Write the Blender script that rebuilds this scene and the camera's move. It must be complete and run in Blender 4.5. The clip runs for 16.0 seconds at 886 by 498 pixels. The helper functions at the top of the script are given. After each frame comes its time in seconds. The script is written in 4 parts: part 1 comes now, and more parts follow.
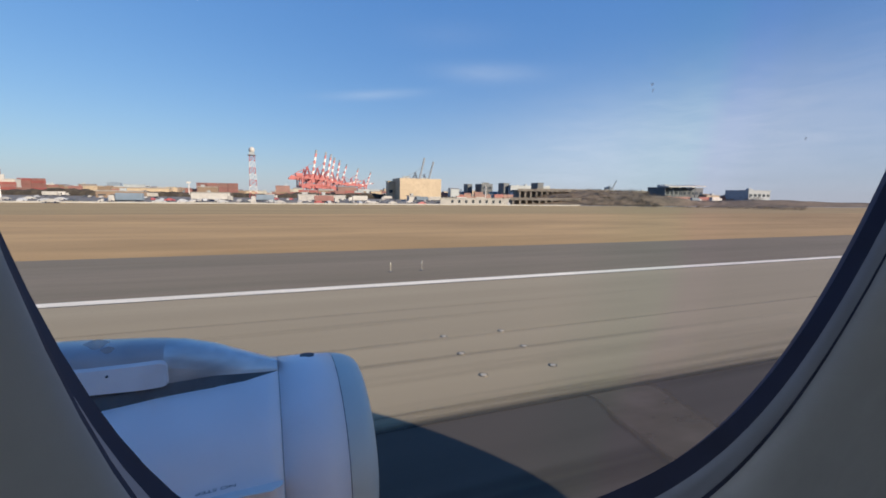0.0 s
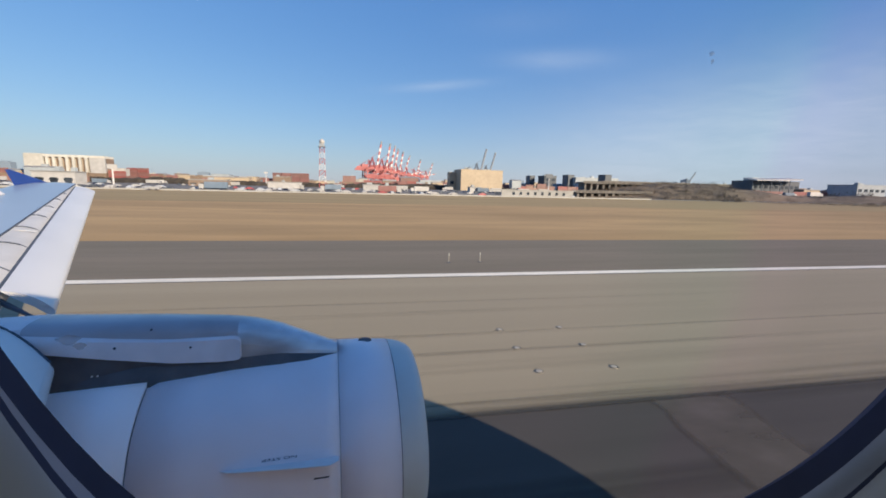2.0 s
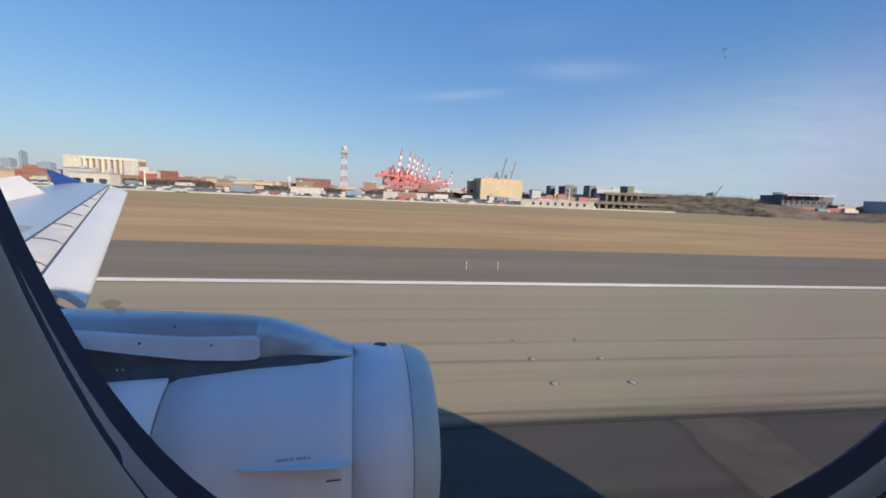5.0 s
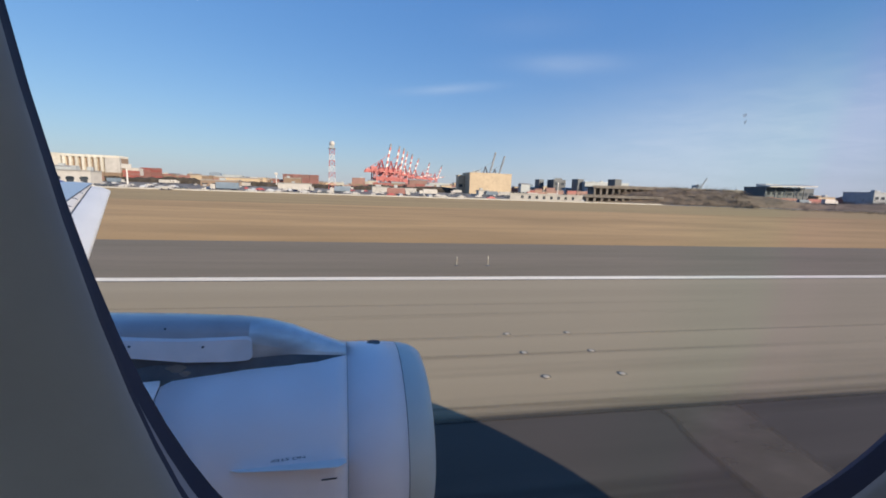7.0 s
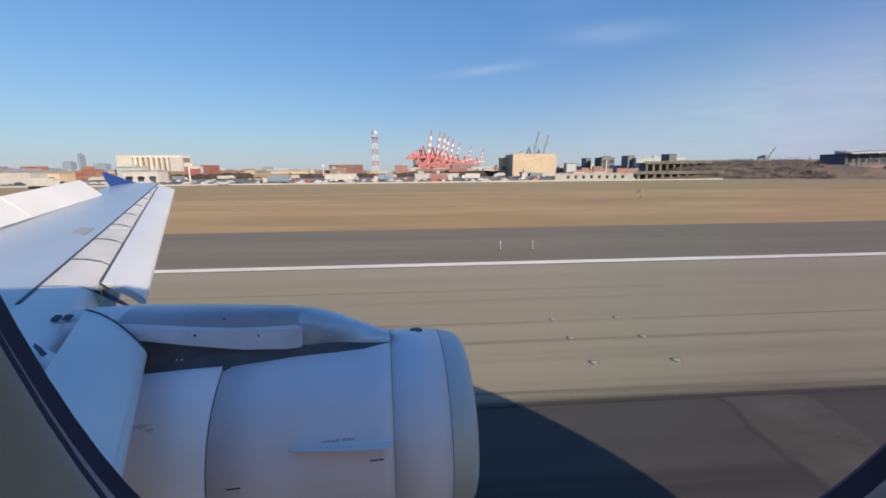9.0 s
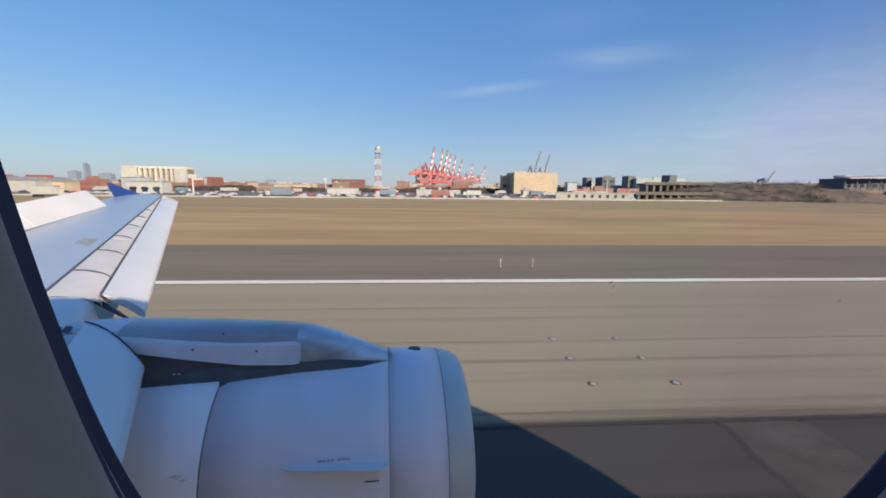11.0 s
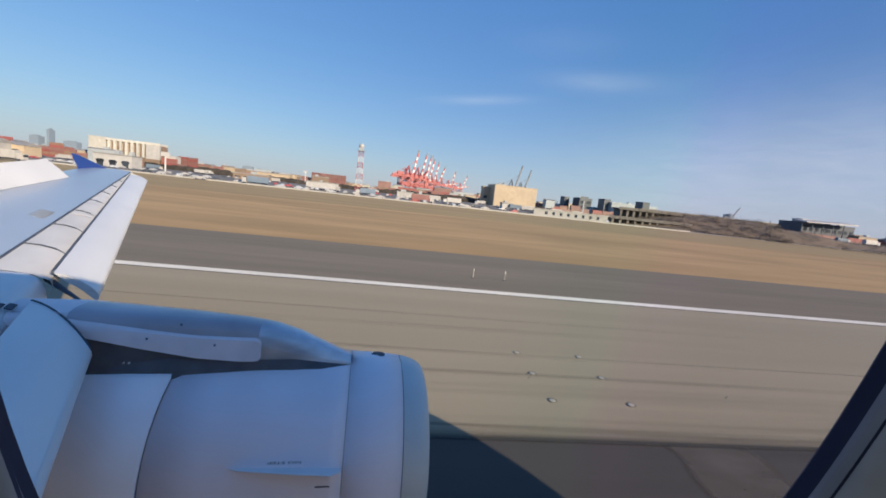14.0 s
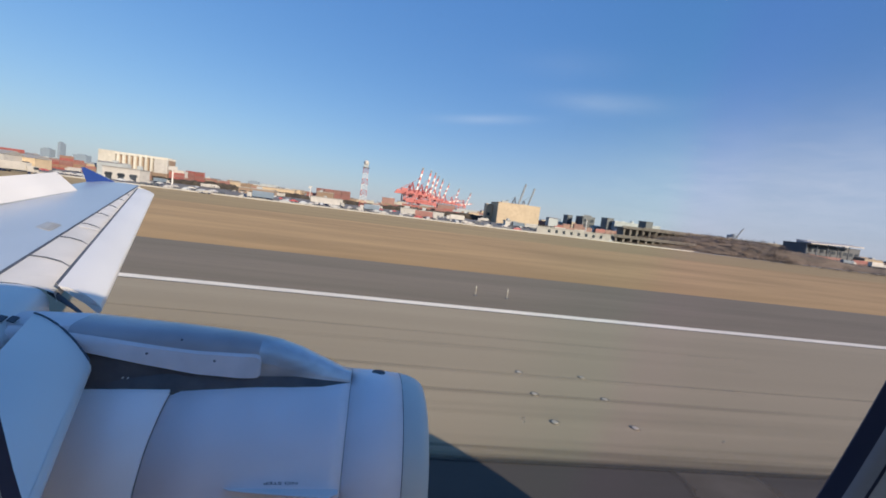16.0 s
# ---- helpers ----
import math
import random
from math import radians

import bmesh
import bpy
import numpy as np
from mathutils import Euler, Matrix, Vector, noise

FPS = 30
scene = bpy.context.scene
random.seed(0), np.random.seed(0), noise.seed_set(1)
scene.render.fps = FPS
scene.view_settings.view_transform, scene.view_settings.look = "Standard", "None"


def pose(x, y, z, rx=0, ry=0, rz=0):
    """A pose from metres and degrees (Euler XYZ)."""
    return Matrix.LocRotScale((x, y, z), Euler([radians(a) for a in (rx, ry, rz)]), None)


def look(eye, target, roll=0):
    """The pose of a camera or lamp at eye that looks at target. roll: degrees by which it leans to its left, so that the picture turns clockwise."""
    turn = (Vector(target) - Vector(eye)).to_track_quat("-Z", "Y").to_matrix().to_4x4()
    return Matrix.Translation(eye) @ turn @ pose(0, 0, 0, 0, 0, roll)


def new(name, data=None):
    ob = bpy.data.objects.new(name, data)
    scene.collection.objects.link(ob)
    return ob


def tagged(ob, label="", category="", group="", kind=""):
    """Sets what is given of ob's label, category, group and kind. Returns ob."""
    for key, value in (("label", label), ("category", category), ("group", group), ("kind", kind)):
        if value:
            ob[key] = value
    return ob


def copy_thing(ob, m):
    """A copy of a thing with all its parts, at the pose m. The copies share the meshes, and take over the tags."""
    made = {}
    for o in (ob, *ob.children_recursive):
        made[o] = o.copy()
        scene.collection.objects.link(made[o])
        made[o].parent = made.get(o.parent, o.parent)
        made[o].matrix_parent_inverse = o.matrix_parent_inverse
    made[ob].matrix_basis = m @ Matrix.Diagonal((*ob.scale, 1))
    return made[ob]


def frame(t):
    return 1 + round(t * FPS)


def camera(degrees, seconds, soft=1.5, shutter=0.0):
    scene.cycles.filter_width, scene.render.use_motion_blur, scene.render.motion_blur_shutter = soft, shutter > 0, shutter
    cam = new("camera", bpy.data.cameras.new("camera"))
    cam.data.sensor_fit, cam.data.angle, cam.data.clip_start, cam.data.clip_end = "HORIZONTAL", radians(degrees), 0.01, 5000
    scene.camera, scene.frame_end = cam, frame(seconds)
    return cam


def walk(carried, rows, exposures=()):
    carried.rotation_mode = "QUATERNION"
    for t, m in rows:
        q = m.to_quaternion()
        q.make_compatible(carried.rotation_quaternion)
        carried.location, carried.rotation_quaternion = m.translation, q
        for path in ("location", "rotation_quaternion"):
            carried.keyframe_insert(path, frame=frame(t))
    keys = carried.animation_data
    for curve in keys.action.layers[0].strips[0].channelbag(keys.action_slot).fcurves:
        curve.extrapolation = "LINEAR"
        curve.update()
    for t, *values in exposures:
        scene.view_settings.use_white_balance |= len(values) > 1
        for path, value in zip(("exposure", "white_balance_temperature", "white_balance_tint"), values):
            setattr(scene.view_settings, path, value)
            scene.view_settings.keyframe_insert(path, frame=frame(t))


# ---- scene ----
cam = camera(95.57, 16.0, soft=1.8)
PATH = [
    (0.0, pose(-0.0471, 0.0147, 4.3986, 82.54, -0.79, -19.71)),
    (0.5, pose(-0.0461, 0.0232, 4.3997, 82.18, -1.37, -17.46)),
    (1.0, pose(-0.0418, 0.0318, 4.4027, 82.30, -1.28, -15.32)),
    (1.5, pose(-0.0354, 0.0291, 4.4098, 81.91, -1.35, -13.27)),
    (2.0, pose(-0.0181, 0.0288, 4.4003, 81.16, -1.39, -11.14)),
    (2.5, pose(-0.0091, 0.0303, 4.3872, 81.40, -1.13, -9.49)),
    (3.0, pose(-0.0008, 0.0276, 4.3780, 81.92, -0.94, -8.15)),
    (5.5, pose(-0.0217, 0.0203, 4.3944, 82.33, -2.90, -8.69)),
    (6.0, pose(-0.0240, 0.0241, 4.3951, 82.51, -2.48, -9.73)),
    (6.5, pose(-0.0308, 0.0177, 4.4072, 81.95, -2.45, -10.31)),
    (7.0, pose(-0.0408, 0.0184, 4.4174, 81.52, -2.02, -9.93)),
    (7.5, pose(0.0190, -0.0128, 4.4771, 81.99, -2.12, -7.73)),
    (8.0, pose(0.0237, -0.0216, 4.4862, 82.47, -1.76, -3.79)),
    (8.5, pose(0.0097, -0.0101, 4.5067, 80.84, -0.32, -3.62)),
    (9.0, pose(0.0147, -0.0009, 4.4602, 79.30, 0.55, -3.98)),
    (11.5, pose(0.0127, -0.0419, 4.5315, 81.86, -1.55, -3.77)),
    (12.0, pose(0.0345, -0.0569, 4.5688, 81.78, -3.50, -4.79)),
    (12.5, pose(0.0291, -0.0406, 4.5752, 81.58, -4.73, -5.96)),
    (13.0, pose(0.0314, -0.0404, 4.5791, 81.54, -5.47, -6.56)),
    (13.5, pose(0.0265, -0.0394, 4.5760, 81.92, -5.94, -6.68)),
    (14.0, pose(0.0281, -0.0411, 4.5454, 82.49, -6.29, -6.49)),
    (14.5, pose(0.0264, -0.0492, 4.5713, 83.12, -6.61, -6.38)),
    (15.0, pose(0.0272, -0.0410, 4.5584, 83.73, -6.96, -6.33)),
    (15.5, pose(0.0297, -0.0451, 4.5684, 84.34, -7.00, -6.28)),
    (16.0, pose(0.0284, -0.0448, 4.5615, 84.80, -7.00, -6.02)),
]
walk(cam, PATH)

# ---- world, sun ----
HEADING = 4.32   # the aircraft points this many degrees to port of the runway
SUN_EL, SUN_AZ = 20.0, 53.0 - HEADING   # the sun stands ahead and to starboard of the aircraft
world = bpy.data.worlds.new("sky")
scene.world = world
world.use_nodes = True
wn, wl = world.node_tree.nodes, world.node_tree.links
bg = wn["Background"]
sky = wn.new("ShaderNodeTexSky")
sky.sky_type, sky.sun_disc = 'NISHITA', False
sky.sun_elevation, sky.sun_rotation = radians(SUN_EL), radians(90 + SUN_AZ)
sky.air_density, sky.dust_density, sky.ozone_density = 1.0, 0.15, 3.0
bg.inputs["Strength"].default_value = 0.081
tc = wn.new("ShaderNodeTexCoord")


def wmath(op, a, b=None, c=None):
    n = wn.new("ShaderNodeMath")
    n.operation = op
    for i, v in enumerate((a, b, c)):
        if v is None:
            continue
        if isinstance(v, (int, float)):
            n.inputs[i].default_value = v
        else:
            wl.new(v, n.inputs[i])
    return n.outputs[0]


sep = wn.new("ShaderNodeSeparateXYZ")
wl.new(tc.outputs["Generated"], sep.inputs[0])
az = wmath('ARCTAN2', sep.outputs[0], sep.outputs[1])
el = wmath('ARCSINE', sep.outputs[2])
comb = wn.new("ShaderNodeCombineXYZ")
wl.new(wmath('MULTIPLY', az, 5.0), comb.inputs[0])
wl.new(wmath('MULTIPLY', el, 26.0), comb.inputs[1])
cn = wn.new("ShaderNodeTexNoise")
cn.inputs["Scale"].default_value, cn.inputs["Detail"].default_value, cn.inputs["Roughness"].default_value = 2.2, 7.0, 0.62
cn.inputs["Distortion"].default_value = 0.6
wl.new(comb.outputs[0], cn.inputs["Vector"])


def cirrus(a0, e0, wa, we, tilt):
    """A soft streak of thin cloud round azimuth a0 and elevation e0, in degrees."""
    da = wmath('SUBTRACT', az, radians(a0 - HEADING))
    de = wmath('SUBTRACT', wmath('SUBTRACT', el, radians(e0)), wmath('MULTIPLY', da, tilt))
    q = wmath('ADD', wmath('POWER', wmath('ABSOLUTE', wmath('DIVIDE', da, radians(wa))), 2.0), wmath('POWER', wmath('ABSOLUTE', wmath('DIVIDE', de, radians(we))), 2.0))
    return wmath('POWER', 2.718, wmath('MULTIPLY', q, -1.0))


streaks = wmath('ADD', wmath('MULTIPLY', cirrus(30.0, 16.2, 6.5, 1.1, -0.03), 0.22), wmath('MULTIPLY', cirrus(14.5, 13.2, 6.0, 0.55, 0.09), 0.24))
streaks = wmath('ADD', streaks, wmath('MULTIPLY', cirrus(25.0, 20.5, 7.0, 1.6, 0.0), 0.05))
veil = wmath('MULTIPLY', cirrus(55.0, 6.0, 27.0, 7.5, 0.10), 0.62)
fac = wmath('MULTIPLY', wmath('ADD', streaks, veil), wmath('MULTIPLY_ADD', cn.outputs["Fac"], 0.9, 0.5))
wmix = wn.new("ShaderNodeMix")
wmix.data_type = 'RGBA'
wmix.clamp_factor = True
wl.new(fac, wmix.inputs["Factor"])
tint = wn.new("ShaderNodeVectorMath")
tint.operation = 'MULTIPLY'
tint.inputs[1].default_value = (0.54, 0.62, 0.52)
wl.new(sky.outputs[0], tint.inputs[0])
# scattered blue that the clear winter air adds evenly over the whole sky
airlight = wn.new("ShaderNodeVectorMath")
airlight.operation = 'ADD'
airlight.inputs[1].default_value = (0.36, 1.23, 3.76)
wl.new(tint.outputs[0], airlight.inputs[0])
# pale winter haze low over the horizon
haze = wn.new("ShaderNodeMix")
haze.data_type = 'RGBA'
wl.new(wmath('MULTIPLY', wmath('POWER', 2.718, wmath('MULTIPLY', wmath('ABSOLUTE', el), -9.5)), 0.9), haze.inputs["Factor"])
wl.new(airlight.outputs[0], haze.inputs["A"])
haze.inputs["B"].default_value = (4.3, 4.6, 5.05, 1)
wl.new(haze.outputs["Result"], wmix.inputs["A"])
wmix.inputs["B"].default_value = (5.6, 6.4, 7.6, 1)
wl.new(wmix.outputs["Result"], bg.inputs["Color"])

sun = new("sun", bpy.data.lights.new("sun", 'SUN'))
sun.data.energy, sun.data.angle, sun.data.color = 5.0, radians(0.5), (1.0, 0.845, 0.63)
sun_dir = Vector((math.cos(radians(SUN_EL)) * math.cos(radians(SUN_AZ)), -math.cos(radians(SUN_EL)) * math.sin(radians(SUN_AZ)), math.sin(radians(SUN_EL))))
sun.matrix_world = look(sun_dir * 50, (0, 0, 0))
scene.view_settings.exposure = 0.46

# ---- materials ----
MATS = {}


def material(name, color, rough=0.6, metal=0.0, vary=0.12, scale=3.0, stretch=(1, 1, 1), bump=0.0, second=None, coat=0.0, spread=0.0):
    """A noise-varied surface in world-sized object coordinates. second: a colour for large patches; spread: change from piece to piece."""
    if name in MATS:
        return MATS[name]
    m = bpy.data.materials.new(name)
    m.use_nodes = True
    n, l = m.node_tree.nodes, m.node_tree.links
    p = n["Principled BSDF"]
    p.inputs["Roughness"].default_value, p.inputs["Metallic"].default_value = rough, metal
    if coat:
        p.inputs["Coat Weight"].default_value, p.inputs["Coat Roughness"].default_value = coat, 0.28
    geo = n.new("ShaderNodeNewGeometry")
    mp = n.new("ShaderNodeMapping")
    mp.inputs["Scale"].default_value = stretch
    l.new(geo.outputs["Position"], mp.inputs["Vector"])
    fine, big = n.new("ShaderNodeTexNoise"), n.new("ShaderNodeTexNoise")
    fine.inputs["Scale"].default_value, fine.inputs["Detail"].default_value = scale, 5.0
    big.inputs["Scale"].default_value, big.inputs["Detail"].default_value = scale * 0.17, 3.0
    for t in (fine, big):
        l.new(mp.outputs[0], t.inputs["Vector"])
    ramp = n.new("ShaderNodeMapRange")
    ramp.inputs["From Min"].default_value, ramp.inputs["From Max"].default_value = 0.3, 0.7
    ramp.inputs["To Min"].default_value, ramp.inputs["To Max"].default_value = 1.0 - vary, 1.0 + vary
    l.new(fine.outputs["Fac"], ramp.inputs["Value"])
    base = n.new("ShaderNodeMix")
    base.data_type = 'RGBA'
    base.inputs["A"].default_value = (*color, 1)
    base.inputs["B"].default_value = (*(second or tuple(c * (1 - vary) for c in color)), 1)
    r2 = n.new("ShaderNodeMapRange")
    r2.inputs["From Min"].default_value, r2.inputs["From Max"].default_value = 0.4, 0.62
    l.new(big.outputs["Fac"], r2.inputs["Value"])
    l.new(r2.outputs[0], base.inputs["Factor"])
    mul = n.new("ShaderNodeVectorMath")
    mul.operation = 'SCALE'
    l.new(base.outputs["Result"], mul.inputs[0])
    l.new(ramp.outputs[0], mul.inputs["Scale"])
    out = mul.outputs[0]
    if spread:
        info = n.new("ShaderNodeObjectInfo")
        r3 = n.new("ShaderNodeMapRange")
        r3.inputs["To Min"].default_value, r3.inputs["To Max"].default_value = 1 - spread, 1 + spread
        l.new(info.outputs["Random"], r3.inputs["Value"])
        m3 = n.new("ShaderNodeVectorMath")
        m3.operation = 'SCALE'
        l.new(out, m3.inputs[0])
        l.new(r3.outputs[0], m3.inputs["Scale"])
        out = m3.outputs[0]
    l.new(out, p.inputs["Base Color"])
    rr = n.new("ShaderNodeMapRange")
    rr.inputs["To Min"].default_value, rr.inputs["To Max"].default_value = max(0.02, rough - 0.08), min(1, rough + 0.08)
    l.new(big.outputs["Fac"], rr.inputs["Value"])
    l.new(rr.outputs[0], p.inputs["Roughness"])
    if bump:
        b = n.new("ShaderNodeBump")
        b.inputs["Strength"].default_value, b.inputs["Distance"].default_value = 0.6, bump
        l.new(fine.outputs["Fac"], b.inputs["Height"])
        l.new(b.outputs[0], p.inputs["Normal"])
    MATS[name] = m
    return m


def glass_material(name, tint=(1, 1, 1)):
    m = bpy.data.materials.new(name)
    m.use_nodes = True
    n, l = m.node_tree.nodes, m.node_tree.links
    tr, gl, mx = n.new("ShaderNodeBsdfTransparent"), n.new("ShaderNodeBsdfGlossy"), n.new("ShaderNodeMixShader")
    gl.inputs["Roughness"].default_value = 0.05
    mx.inputs[0].default_value = 0.005
    # faint rainbow of polarised light and dimming towards forward edge, painted as acrylic tint
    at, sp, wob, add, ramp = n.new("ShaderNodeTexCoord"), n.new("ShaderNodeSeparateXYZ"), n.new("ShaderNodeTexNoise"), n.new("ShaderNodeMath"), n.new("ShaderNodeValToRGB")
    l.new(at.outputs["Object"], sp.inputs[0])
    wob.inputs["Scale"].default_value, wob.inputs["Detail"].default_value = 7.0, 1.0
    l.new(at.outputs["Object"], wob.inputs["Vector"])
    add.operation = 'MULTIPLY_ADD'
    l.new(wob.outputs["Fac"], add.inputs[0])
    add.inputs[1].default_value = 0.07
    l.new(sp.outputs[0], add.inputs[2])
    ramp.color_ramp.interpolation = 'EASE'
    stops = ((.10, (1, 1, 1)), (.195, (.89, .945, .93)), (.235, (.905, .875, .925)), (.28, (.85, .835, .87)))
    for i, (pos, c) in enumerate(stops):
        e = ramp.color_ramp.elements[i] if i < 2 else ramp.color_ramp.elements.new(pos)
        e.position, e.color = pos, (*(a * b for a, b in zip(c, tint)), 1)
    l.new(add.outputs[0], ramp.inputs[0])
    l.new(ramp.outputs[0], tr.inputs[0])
    l.new(tr.outputs[0], mx.inputs[1])
    l.new(gl.outputs[0], mx.inputs[2])
    l.new(mx.outputs[0], n["Material Output"].inputs[0])
    return m


def streak_material(name, color, stretch=(0.05, 3.0, 1), low=0.25, high=0.75):
    """Rubber worn into the pavement: dark where the mesh's own "soft" value and long noise are high, clear elsewhere."""
    m = bpy.data.materials.new(name)
    m.use_nodes = True
    n, l = m.node_tree.nodes, m.node_tree.links
    p = n["Principled BSDF"]
    p.inputs["Base Color"].default_value, p.inputs["Roughness"].default_value = (*color, 1), 0.85
    geo, mp, tex = n.new("ShaderNodeNewGeometry"), n.new("ShaderNodeMapping"), n.new("ShaderNodeTexNoise")
    mp.inputs["Scale"].default_value = stretch
    tex.inputs["Scale"].default_value, tex.inputs["Detail"].default_value = 1.6, 5.0
    l.new(geo.outputs["Position"], mp.inputs["Vector"])
    l.new(mp.outputs[0], tex.inputs["Vector"])
    ramp = n.new("ShaderNodeMapRange")
    ramp.inputs["From Min"].default_value, ramp.inputs["From Max"].default_value = low, high
    l.new(tex.outputs["Fac"], ramp.inputs["Value"])
    at = n.new("ShaderNodeAttribute")
    at.attribute_name = "soft"
    mul = n.new("ShaderNodeMath")
    mul.operation = 'MULTIPLY'
    l.new(ramp.outputs[0], mul.inputs[0])
    l.new(at.outputs["Fac"], mul.inputs[1])
    l.new(mul.outputs[0], p.inputs["Alpha"])
    return m


PAINT = material("blue grey nacelle paint", (0.90, 0.815, 0.83), 0.5, 0.0, 0.06, 1.4, coat=0.2)
WINGGREY = material("pale grey wing skin paint", (0.40, 0.43, 0.46), 0.36, 0.0, 0.07, 1.1, (1, .3, 1), coat=0.7)
WHITE = material("white wing paint", (0.74, 0.705, 0.665), 0.38, 0.0, 0.05, 1.1, coat=0.2)
LEGREY = material("bare grey leading edge", (0.66, 0.62, 0.57), 0.5, 0.0, 0.10, 2.2, second=(0.56, 0.53, 0.49))
PYLON = material("blue grey pylon paint", (0.43, 0.39, 0.405), 0.34, 0.1, 0.17, 2.0, coat=0.6)
# pale and dark mottle in the colour imitates reflections on bare metal
NOSEMETAL = material("bare pylon nose with highlight mottle", (0.66, 0.66, 0.67), 0.30, 0.45, 0.10, 9.0, (.55, 1, 1.6), second=(0.24, 0.25, 0.28))
PANEL = material("pale fairing paint", (0.76, 0.70, 0.71), 0.5, 0.0, 0.11, 3.0)
DARKGREY = material("dark grey heat shield", (0.115, 0.115, 0.125), 0.55, 0.2, 0.2, 6.0)
LIPMETAL = material("polished inlet lip", (0.62, 0.63, 0.60), 0.5, 0.15, 0.06, 2.0)
SEAM = material("dark joint and gap shade", (0.07, 0.08, 0.10), 0.7)
BLUE = material("deep blue wingtip paint", (0.022, 0.05, 0.21), 0.3, 0.0, 0.06, 2.0, coat=0.3)
FUSE = material("white fuselage paint", (0.75, 0.76, 0.78), 0.3, 0.0, 0.03, 0.8, coat=0.3)
LINING = material("grey cabin lining plastic", (0.28, 0.32, 0.37), 0.6, 0.0, 0.05, 30.0, bump=0.0006)
GASKET = material("dark rubber window seal", (0.010, 0.020, 0.060), 0.85, 0.0, 0.15, 25.0)
TRIM = material("blue grey window trim", (0.19, 0.235, 0.33), 0.45, 0.0, 0.08, 20.0)
CABINDARK = material("dark cabin furnishing", (0.04, 0.045, 0.055), 0.8, 0.0, 0.1, 8.0)
GLASS = glass_material("acrylic window with light bands in tint")
ASPHALT = material("worn shoulder asphalt", (0.208, 0.166, 0.115), 0.9, 0.0, 0.08, 1.3, (0.08, 1, 1), 0.004, (0.180, 0.145, 0.100))
PAVE = material("grey brown runway pavement", (0.340, 0.277, 0.184), 0.88, 0.0, 0.06, 0.7, (0.03, 1, 1), 0.003, (0.312, 0.254, 0.169))
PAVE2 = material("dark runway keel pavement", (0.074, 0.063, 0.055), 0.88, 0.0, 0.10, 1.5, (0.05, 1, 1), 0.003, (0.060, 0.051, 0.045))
RUBBER = streak_material("black tyre rubber streak", (0.046, 0.042, 0.036))
MARK = material("white runway paint", (0.86, 0.78, 0.65), 0.7, 0.0, 0.10, 2.0, (0.3, 1, 1))
YELLOW = material("yellow taxiway paint", (0.62, 0.40, 0.03), 0.7, 0.0, 0.15, 2.0)
GRASS = material("dry winter grass", (0.465, 0.292, 0.128), 0.95, 0.0, 0.13, 0.6, (0.10, 0.45, 1), 0.02, (0.35, 0.218, 0.094))
GRASS2 = material("dull olive winter grass", (0.37, 0.257, 0.114), 0.95, 0.0, 0.15, 0.2, (0.1, 1.0, 1), 0.02, (0.325, 0.226, 0.102))
FARLAND = material("brown scrub land", (0.19, 0.145, 0.10), 0.95, 0.0, 0.25, 0.05, (0.3, 1, 1), 0.05, (0.14, 0.115, 0.085))
CONCRETE = material("pale concrete", (0.42, 0.40, 0.37), 0.85, 0.0, 0.10, 0.8, (0.3, 1, 1))
STEELRED = material("red crane paint", (0.40, 0.095, 0.095), 0.5, 0.0, 0.10, 0.2)
STEELWHITE = material("white crane paint", (0.62, 0.60, 0.59), 0.5, 0.0, 0.06, 0.2)
STEELGREY = material("blue grey crane paint", (0.17, 0.19, 0.22), 0.5, 0.0, 0.1, 0.2)
SIGNBLACK = material("black sign face", (0.02, 0.02, 0.022), 0.5)


def paint(name, color, rough=0.55):
    return material(name, color, rough, 0.0, 0.10, 0.4, spread=0.12)


# ---- mesh helpers ----
def mesh_object(name, bm, mat, smooth=False):
    me = bpy.data.meshes.new(name)
    bm.normal_update()
    bm.to_mesh(me)
    bm.free()
    for m in (mat if isinstance(mat, (list, tuple)) else [mat]):
        me.materials.append(m)
    if smooth:
        for p in me.polygons:
            p.use_smooth = True
        me.set_sharp_from_angle(angle=radians(38))
    return new(name, me)


def part(name, bm, mat, parent, label="", smooth=False):
    ob = mesh_object(name, bm, mat, smooth)
    ob.parent = parent
    return tagged(ob, label) if label else ob


def thing(name, label, category, group="", kind="", at=(0, 0, 0), rz=0.0):
    ob = new(name)
    ob.empty_display_size = 0.2
    ob.matrix_world = pose(*at, 0, 0, rz)
    return tagged(ob, label, category, group, kind)


def box(bm, x0, x1, y0, y1, z0, z1, bevel=0.0):
    vs = [bm.verts.new((x, y, z)) for z in (z0, z1) for x, y in ((x0, y0), (x1, y0), (x1, y1), (x0, y1))]
    fs = [bm.faces.new([vs[i] for i in q]) for q in ((3, 2, 1, 0), (4, 5, 6, 7), (0, 1, 5, 4), (1, 2, 6, 5), (2, 3, 7, 6), (3, 0, 4, 7))]
    if bevel:
        es = list({e for f in fs for e in f.edges})
        bmesh.ops.bevel(bm, geom=es, offset=bevel, segments=2, affect='EDGES')
    return bm


def boxed(*a, bevel=0.0):
    return box(bmesh.new(), *a, bevel=bevel)


